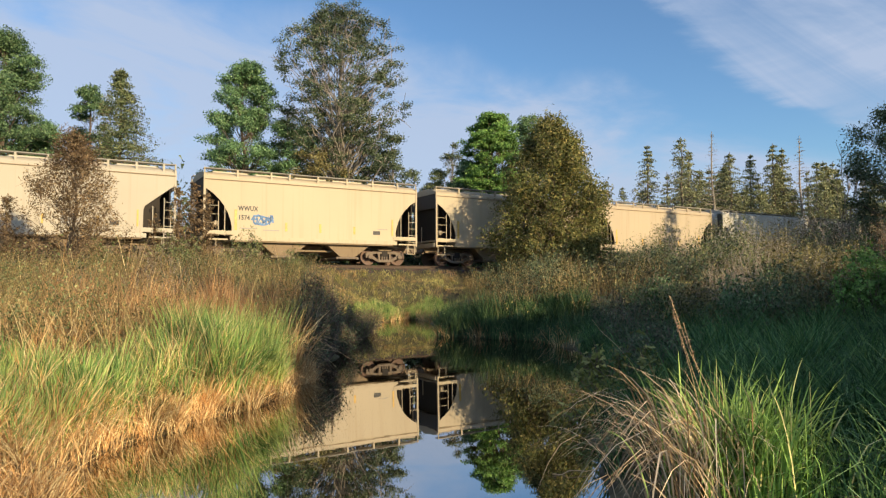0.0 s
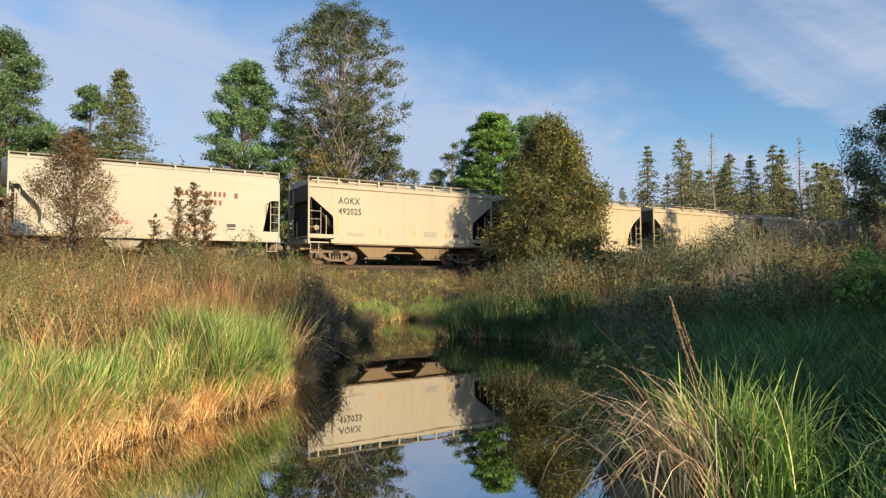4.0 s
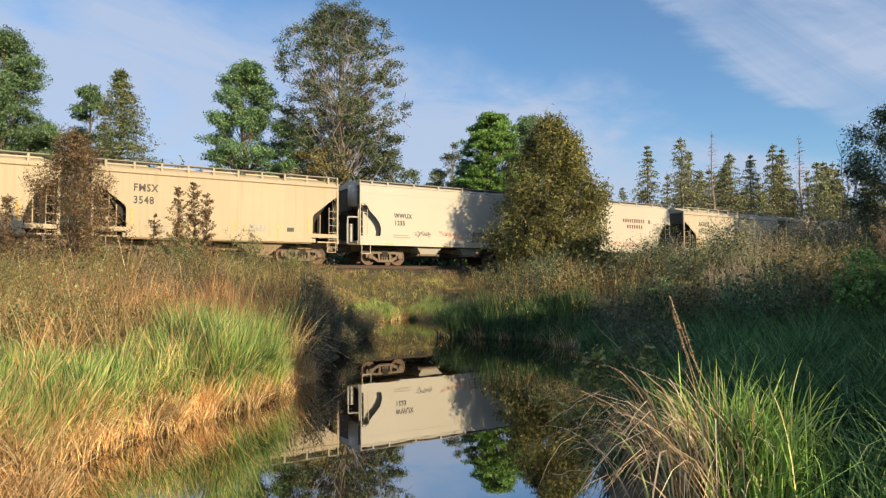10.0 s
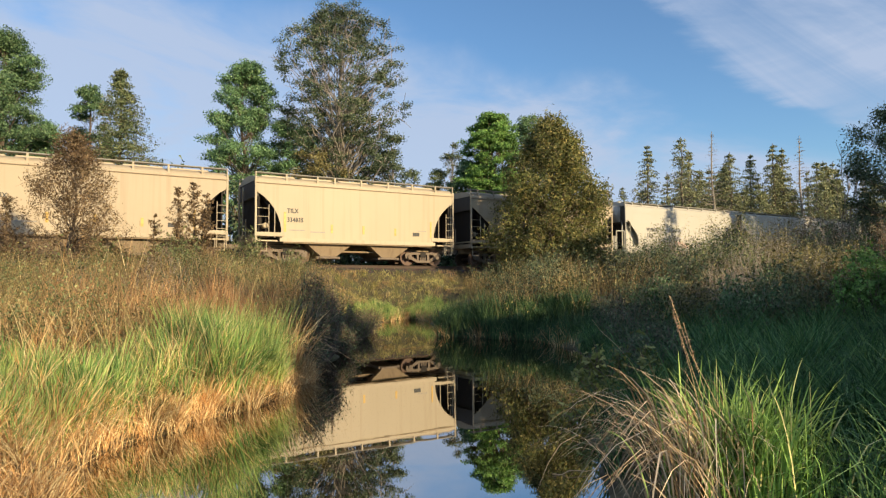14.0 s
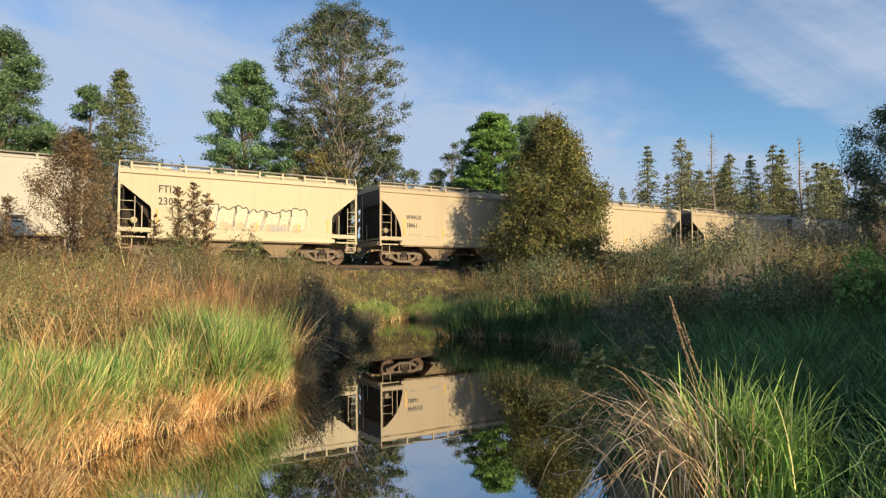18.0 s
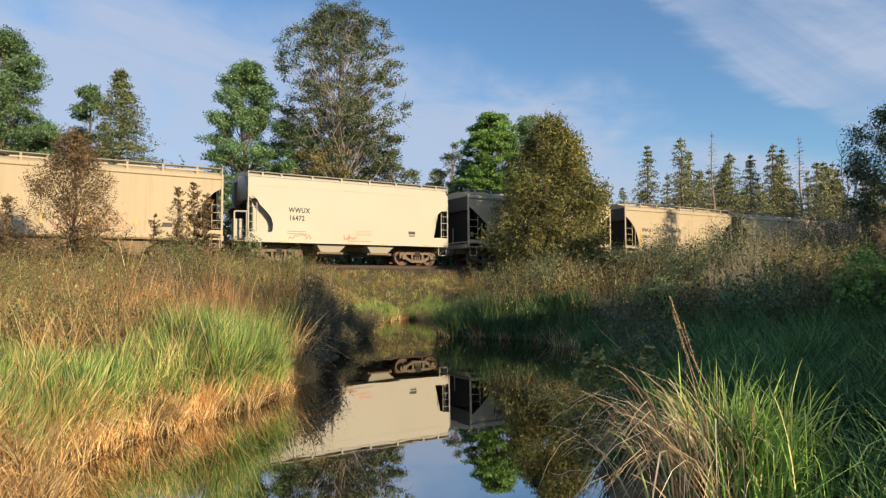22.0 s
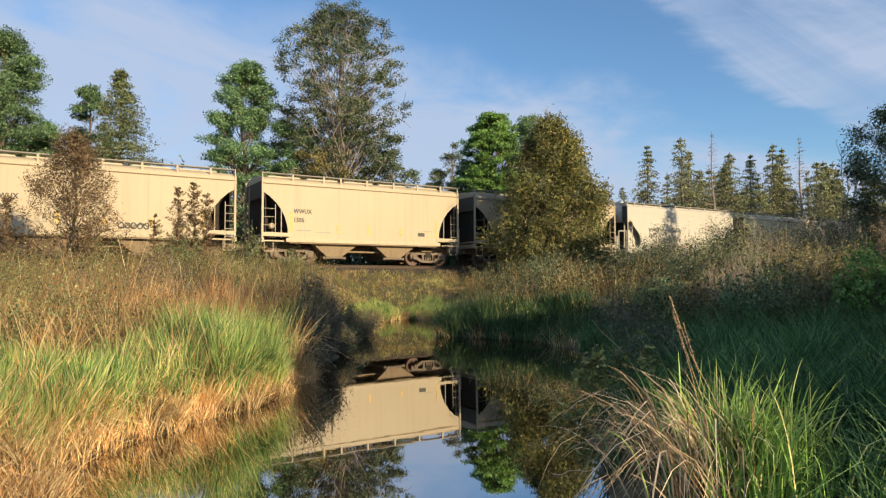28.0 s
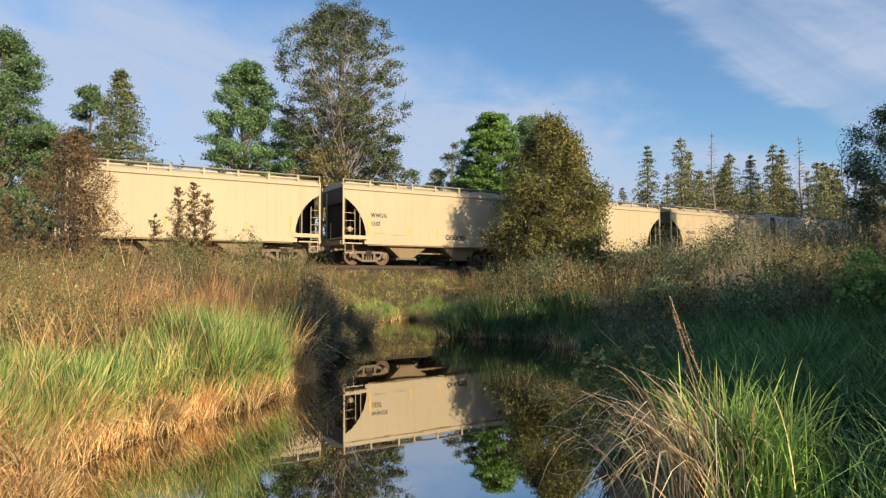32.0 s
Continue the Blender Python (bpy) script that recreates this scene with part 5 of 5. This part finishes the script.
stand("rusty_grass", rng0, 9000, (-9, -2.5, 11, 17), lambda x, y: (wet(x, y) < -0.3) & (x > -0.36 * y) & (x < -3.1) & (y > 11.8) | (np.sin(0.8 * x + y) > 0.75) & (wet(x, y) < -0.3) & (x < -3), (0.9, 1.35), (0.007, 0.013), RUSTY, "rust-coloured dry grass above the reeds", "dry grass", 0.2, 0.2)
stand("bank_grass", rng0, 26000, (-9, 7, 26, 41), lambda x, y: (wet(x, y) < -0.02) & (e_of(x, y) < -2.1) & (e_of(x, y) > -11), (0.12, 0.3), (0.012, 0.025), TURF, "short yellow-green grass on the embankment", "grass", 0.4, 0.4)
stand("far_fringe", rng0, 1500, (-3, 1, 27.5, 31.5), lambda x, y: (wet(x, y) < 0.1) & (wet(x, y) > -0.3) & (y > 28), (0.2, 0.42), (0.012, 0.02), DEAD, "pale dead reeds at the foot of the embankment", "dead reeds", 0.4, 0.3)
stand("toe_grass", rng0, 8000, (-5, 3, 26, 33), lambda x, y: (wet(x, y) < 0.0) & (wet(x, y) > -1.3 + 0.5 * np.sin(2.3 * x)) & (y > 28), (0.25, 0.55), (0.012, 0.02), REED, "taller green grass at the foot of the embankment", "grass", 0.25, 0.3)
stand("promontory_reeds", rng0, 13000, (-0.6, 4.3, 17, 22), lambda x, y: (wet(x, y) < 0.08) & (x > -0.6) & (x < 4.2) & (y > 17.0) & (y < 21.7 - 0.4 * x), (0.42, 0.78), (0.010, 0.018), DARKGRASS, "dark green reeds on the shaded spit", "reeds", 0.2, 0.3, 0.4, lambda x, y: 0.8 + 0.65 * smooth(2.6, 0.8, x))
stand("spit_fringe", rng0, 1500, (-0.3, 4, 16.5, 22), lambda x, y: (wet(x, y) < 0.12) & (wet(x, y) > -0.3) & (y > 16.5), (0.25, 0.5), (0.010, 0.018), DEAD, "pale dead reeds hanging over the spit's edge", "dead reeds", 0.5, 0.5)
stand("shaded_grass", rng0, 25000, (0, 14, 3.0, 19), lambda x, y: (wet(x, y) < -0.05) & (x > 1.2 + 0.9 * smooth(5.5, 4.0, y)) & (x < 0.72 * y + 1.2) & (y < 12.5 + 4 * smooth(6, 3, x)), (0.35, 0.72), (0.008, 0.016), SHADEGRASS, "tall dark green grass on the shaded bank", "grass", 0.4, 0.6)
stand("dry_meadow_grass", rng0, 9000, (1.0, 17, 20, 40), lambda x, y: (wet(x, y) < -0.5) & (x > 1.2) & (e_of(x, y) < -3.0) & (np.sin(1.1 * x + 0.7 * y) + np.sin(0.5 * y - 1.3 * x) > -0.7), (0.6, 1.15), (0.012, 0.02), BRUSH, "dry tan grass on the sunlit edge of the meadow", "dry grass", 0.25, 0.25)
thicket("meadow_weeds", rng0, 9000, (1.5, 30, 12, 44), lambda x, y: (wet(x, y) < -0.6) & (x > 1.6) & (y > 12.5 + 8 * smooth(7, 3, x)) & (e_of(x, y) < -3.0) & (x < 0.7 * y) & (np.sin(0.8 * x + 0.6 * y) + np.sin(0.6 * x - 0.9 * y + 2) > -0.3), (0.7, 1.45), LEAF_DEEP, "green leafy weeds on the meadow", DULL_STEM, 11, 0.044, 0.010)
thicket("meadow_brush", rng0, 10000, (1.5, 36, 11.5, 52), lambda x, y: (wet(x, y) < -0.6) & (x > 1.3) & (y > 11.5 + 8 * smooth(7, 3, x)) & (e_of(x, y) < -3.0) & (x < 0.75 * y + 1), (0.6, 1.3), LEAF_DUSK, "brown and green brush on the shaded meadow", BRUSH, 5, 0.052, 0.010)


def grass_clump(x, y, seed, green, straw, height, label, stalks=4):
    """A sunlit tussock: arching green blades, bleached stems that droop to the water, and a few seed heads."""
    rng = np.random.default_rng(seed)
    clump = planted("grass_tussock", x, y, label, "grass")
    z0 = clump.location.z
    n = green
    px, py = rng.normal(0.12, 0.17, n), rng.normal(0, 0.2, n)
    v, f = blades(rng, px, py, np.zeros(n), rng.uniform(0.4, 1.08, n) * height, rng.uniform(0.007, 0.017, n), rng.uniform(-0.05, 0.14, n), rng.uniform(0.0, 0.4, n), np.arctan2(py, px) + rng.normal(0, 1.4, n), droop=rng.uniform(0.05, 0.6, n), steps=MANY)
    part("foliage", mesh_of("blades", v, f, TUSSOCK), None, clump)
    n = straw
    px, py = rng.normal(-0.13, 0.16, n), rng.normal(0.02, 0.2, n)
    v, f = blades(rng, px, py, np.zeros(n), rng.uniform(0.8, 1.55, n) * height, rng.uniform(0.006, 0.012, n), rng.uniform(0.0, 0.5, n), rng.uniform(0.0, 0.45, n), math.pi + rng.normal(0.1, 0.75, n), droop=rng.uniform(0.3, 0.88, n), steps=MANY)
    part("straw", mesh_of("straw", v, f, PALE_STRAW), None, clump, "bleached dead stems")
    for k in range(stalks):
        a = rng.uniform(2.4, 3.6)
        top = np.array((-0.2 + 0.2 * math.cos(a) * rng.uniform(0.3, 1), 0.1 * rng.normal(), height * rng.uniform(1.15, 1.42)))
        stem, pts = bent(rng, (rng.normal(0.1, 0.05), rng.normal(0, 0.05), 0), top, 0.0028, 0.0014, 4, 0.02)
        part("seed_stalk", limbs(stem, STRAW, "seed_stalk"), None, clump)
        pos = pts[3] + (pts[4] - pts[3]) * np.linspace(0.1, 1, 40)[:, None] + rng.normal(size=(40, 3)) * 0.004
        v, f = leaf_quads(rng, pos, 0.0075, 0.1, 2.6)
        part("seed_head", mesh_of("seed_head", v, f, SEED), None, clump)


SEED = leaf_material("reddish_seeds", [(0.0, (0.255, 0.156, 0.114)), (1.0, (0.425, 0.304, 0.209))], 0.8, 0.2)
grass_clump(1.74, 4.2, 201, 1500, 300, 1.0, "sunlit green tussock with bleached drooping stems")
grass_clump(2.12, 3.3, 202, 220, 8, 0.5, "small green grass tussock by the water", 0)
stick = planted("dead_stick", 1.05, 5.84, "thin bleached stick lying on the water", "stick")
stick.location.z = 0.012
part("stem", limbs(bent(np.random.default_rng(6), (-0.13, 0, 0), (0.24, 0.05, 0.02), 0.006, 0.003, 5, 0.02)[0], STRAW, "stem"), None, stick)


# ---- the train ----
SPEED = (4.895, -0.683, -1.6253, 0.9102, 1.8564, -0.2338, -0.8445)


def gone(t):
    """Metres that the train has come along since its place at 16 s."""
    u = (t - 16.0) / 16.0
    return 16.0 * sum(c * u ** (i + 1) / (i + 1) for i, c in enumerate(SPEED))


TRAIN = []      # (car, place of its middle at 16 s)


def sprayed(car, shapes, mat, name="graffiti", r=0.018, side=-1.612):
    """Spray-painted outlines: loops and strokes, drawn as thin raised lines."""
    for pts in shapes:
        bm = bmesh.new()
        row = []
        for k, (a, b) in enumerate(pts):
            (c, d), (e, f) = pts[max(k - 1, 0)], pts[min(k + 1, len(pts) - 1)]
            dx, dz = e - c, f - d
            ln = math.hypot(dx, dz) or 1
            nx, nz = -dz / ln * r, dx / ln * r
            row.append((bm.verts.new((a + nx, side, b + nz)), bm.verts.new((a - nx, side, b - nz))))
        for (p, q), (u, v) in zip(row, row[1:]):
            bm.faces.new((p, u, v, q))
        part(name, bm, mat, car)


def filled(car, pts, mat, side):
    bm = bmesh.new()
    bm.faces.new([bm.verts.new((x, side, z)) for x, z in pts[:-1]])
    part("graffiti_fill", bm, mat, car)


def bubble(x, z, w, h, rnd, n=14):
    """A rounded blob outline of a graffiti letter."""
    k = rnd.uniform(0, 6)
    return [(x + w / 2 * math.cos(a) * (1 + 0.18 * math.sin(3 * a + k)), z + h / 2 * math.sin(a) * (1 + 0.15 * math.cos(2 * a + k))) for a in np.linspace(0, 2 * math.pi, n + 1)]


def blocky(x, z, w, h, rnd):
    """An uneven, slanting block-letter outline."""
    base = ((-0.52, -0.42), (-0.3, -0.52), (-0.06, -0.36), (0.2, -0.52), (0.48, -0.42), (0.44, 0.1), (0.52, 0.36), (0.3, 0.52), (0.06, 0.36), (-0.2, 0.52), (-0.48, 0.4), (-0.42, 0.0))
    pts = [(x + w * (a + 0.18 * c + rnd.uniform(-0.07, 0.07)), z + h * (c + rnd.uniform(-0.06, 0.06))) for a, c in base]
    for _ in range(2):      # cut the corners round
        pts = [(p[0] * k + q[0] * (1 - k), p[1] * k + q[1] * (1 - k)) for p, q in zip(pts, pts[1:] + pts[:1]) for k in (0.75, 0.25)]
    return pts + pts[:1]


def scrawl(x, z, w, h, rnd, n=16):
    return [(x + w * i / n, z + h * rnd.uniform(-0.5, 0.5)) for i in range(n + 1)]


def build_train():
    tan_a, tan_b = tan_car(TAN), tan_car(BEIGE)
    ang, ang_b, ang_g = tan_car(CREAM, True), tan_car(BEIGE, True), tan_car(GREIGE, True)
    wht = white_car(WHITE)
    protos = {"t": tan_a, "b": tan_b, "a": ang, "c": ang_b, "g": ang_g, "w": wht}
    labels = {"t": "cream-painted steel covered hopper car, dusty and streaked", "b": "beige-painted steel covered hopper car, faded and dusty", "a": "pale cream covered hopper car with angular end openings", "c": "beige covered hopper car with angular end openings", "g": "grey-beige covered hopper car with angular end openings", "w": "white smooth-sided covered hopper car with dirty sill"}
    # kind, left end at 16 s, marks, number
    cars = [("t", 126.7, "", ""), ("b", 113.95, "", ""), ("w", 101.2, "", ""), ("b", 88.4, "", ""), ("t", 75.68, "", ""), ("t", 62.95, "WWUX", "1574"), ("g", 50.25, "AOKX", "492025"), ("w", 37.3, "WWUX", "9348"), ("w", 24.5, "WWUX", "1235"),
            ("c", 11.8, "FMSX", "3548"), ("t", -0.87, "TILX", "334835"), ("b", -13.65, "WWUX", "18861"), ("a", -26.5, "FTIX", "2304"), ("w", -39.35, "WWUX", "16472"),
            ("b", -52.0, "WWUX", "1524"), ("t", -64.6, "WWUX", "1505"), ("t", -77.33, "WWUX", "1537"), ("t", -90.05, "", "")]
    used = set()
    rnd = random.Random(11)
    for kind, left, marks, number in cars:
        s = left + 5.7
        if kind in used:
            car = copy_thing(protos[kind], on_track(s))
        else:
            used.add(kind)
            car = protos[kind]
            car.matrix_world = on_track(s)
        TRAIN.append((car, s, kind, marks, number))
        tagged(car, labels[kind], "freight car", "cars of the freight train")
    marker = part("marker_box", box(bmesh.new(), -6.12, -5.9, -0.62, -0.34, 1.0, 1.5, 0.02), WHITE, TRAIN[-1][0], "white marker box on the rear coupler")
    part("bracket", box(bmesh.new(), -5.92, -5.6, -0.52, -0.44, 0.95, 1.08, 0.01), DARK, marker)
    for car, s, kind, marks, number in TRAIN:
        if marks:
            side = -1.612
            if kind == "t" or kind == "b":
                lettering(car, marks, -4.12, 2.57, 0.31, side)
                lettering(car, number, -4.12, 2.12, 0.31, side)
                bars(car, [(3.05, 1.62, 0.42, 0.2)], INK, "stencil_bar", side)
                bars(car, [(-2.9, 1.62, 0.8, 0.05), (3.3, 1.9, 0.6, 0.04), (-4.0, 1.68, 0.8, 0.05)], GREY_INK, "stencil_bar", side)
            elif kind in "acg":
                lettering(car, marks, -4.08, 3.2, 0.48, side)
                lettering(car, number, -4.08, 2.64, 0.48, side)
                bars(car, [(-3.6, 1.62, 1.1, 0.05), (-3.6, 1.52, 0.9, 0.05), (1.1, 1.6, 0.8, 0.3)], GREY_INK, "stencil_bar", side)
                if number != "2304":
                    bars(car, [(3.0, 1.62, 0.36, 0.2)], INK, "stencil_bar", side)
            else:
                lettering(car, marks, -3.68, 2.6, 0.36, side, GREY_INK if number == "9348" else INK)
                lettering(car, number, -3.66, 2.2, 0.36, side)
                bars(car, [(-3.75, 1.62, 1.0, 0.05), (-3.75, 1.5, 1.1, 0.05), (-0.4, 1.22, 1.3, 0.05)], GREY_INK, "stencil_bar", side)
                bars(car, [(3.15, 1.72, 0.42, 0.16), (3.2, 1.6, 0.36, 0.06)], INK, "stencil_bar", side)
                bars(car, [(0.0, 1.55 + 0.1 * k, 0.9, 0.06) for k in range(3)], FAINT_RED, "stencil_bar", side)
        if number == "1574":
            sprayed(car, [scrawl(-3.5, 2.15, 1.1, 0.5, rnd, 18), scrawl(-3.4, 2.1, 0.9, 0.42, rnd, 14), scrawl(-3.3, 2.2, 0.9, 0.36, rnd, 16), bubble(-3.0, 2.12, 0.9, 0.45, rnd)], BLUE_INK, r=0.04)
        if number == "9348":
            bars(car, [(1.03 + i * 0.215, 3.15, 0.12, 0.24) for i in range(10)] + [(3.5, 3.13, 0.16, 0.24)] + [(1.42 + i * 0.225, 2.74, 0.12, 0.24) for i in range(7)], MAROON, "lettering_bar", -1.612)
            sprayed(car, [scrawl(-2.0, 1.85, 1.0, 0.4, rnd, 26), scrawl(-1.9, 1.8, 0.8, 0.3, rnd, 20), scrawl(1.0, 1.62, 1.7, 0.45, rnd, 36), scrawl(1.1, 1.6, 1.5, 0.3, rnd, 30)], RED_INK, r=0.014)
        if number == "1235":
            sprayed(car, [scrawl(-2.45, 1.72, 1.1, 0.45, rnd, 12), scrawl(-2.4, 1.7, 1.0, 0.35, rnd, 14)] + [blocky(1.35 + 0.36 * k, 1.68, 0.46, 0.56, rnd) for k in range(4)] + [bubble(1.36 + 0.36 * k, 1.72, 0.16, 0.24, rnd, 8) for k in range(4)] + [scrawl(2.65, 1.75, 0.5, 0.25, rnd, 5)], INK, r=0.016)
            sprayed(car, [scrawl(-0.85, 1.85, 0.9, 0.3, rnd, 24)], RED_INK, r=0.018)
        if number == "2304":
            x = -2.3
            for k in range(7):
                w, h = rnd.uniform(0.6, 1.0), rnd.uniform(0.9, 1.25)
                shape = blocky(x + w / 2, 1.62 + h / 2, w, h, rnd)
                filled(car, shape, FILL_INK, -1.606)
                filled(car, bubble(x + w * 0.45, 1.78, w * 0.62, 0.42, rnd), ORANGE_INK, -1.609)
                sprayed(car, [shape], GREY_INK, r=0.02)
                sprayed(car, [shape[20:40]], INK, r=0.028, side=-1.616)
                x += w * 0.86
            sprayed(car, [bubble(-3.15, 2.3, 0.75, 0.65, rnd), bubble(-2.75, 1.8, 0.95, 0.55, rnd)], INK, r=0.026)
        if number == "16472":
            sprayed(car, [scrawl(-3.7, 1.4, 1.2, 0.3, rnd), scrawl(-0.7, 1.4, 0.7, 0.35, rnd)], RED_INK, r=0.025)
        if number == "1524":
            sprayed(car, [blocky(-0.8 + 0.68 * k, 1.76, 0.62, 0.9, rnd) for k in range(4)] + [scrawl(-1.35, 1.55, 0.5, 0.4, rnd, 6)], FLAME_INK, r=0.03)
            sprayed(car, [bubble(-0.75 + 0.68 * k, 1.75, 0.26, 0.4, rnd) for k in range(4)], FLAME_INK, r=0.022)
        if number == "1537":
            sprayed(car, [bubble(0.72 + 0.26 * k, 1.62, 0.22, 0.26, rnd, 8) for k in range(5)] + [scrawl(0.7, 1.6, 1.2, 0.24, rnd, 12)], INK, r=0.03)
            sprayed(car, [scrawl(-3.4, 1.27, 0.9, 0.14, rnd, 22)], RED_INK, r=0.02)


build_train()
ROLLERS = []
_ws = wheelset_mesh()
for _car, _s, *_ in TRAIN:
    for _x in (-4.889, -3.111, 3.111, 4.889):
        ROLLERS.append((part("wheelset", _ws, STEEL, _car), _x))


def motions():
    """The whole train rolls to the right, downhill, and its wheels turn."""
    times = [0.0, 0.1] + [float(k) for k in range(1, 32)] + [31.9, 32.0]
    for car, s, *_ in TRAIN:
        walk(car, [(t, on_track(s + gone(t))) for t in times])
    steps = [k * 0.16 for k in range(201)]
    for wheels, x in ROLLERS:
        walk(wheels, [(t, pose(x, 0, 0.457, 0, math.degrees(gone(t) / 0.457), 0)) for t in steps])


motions()
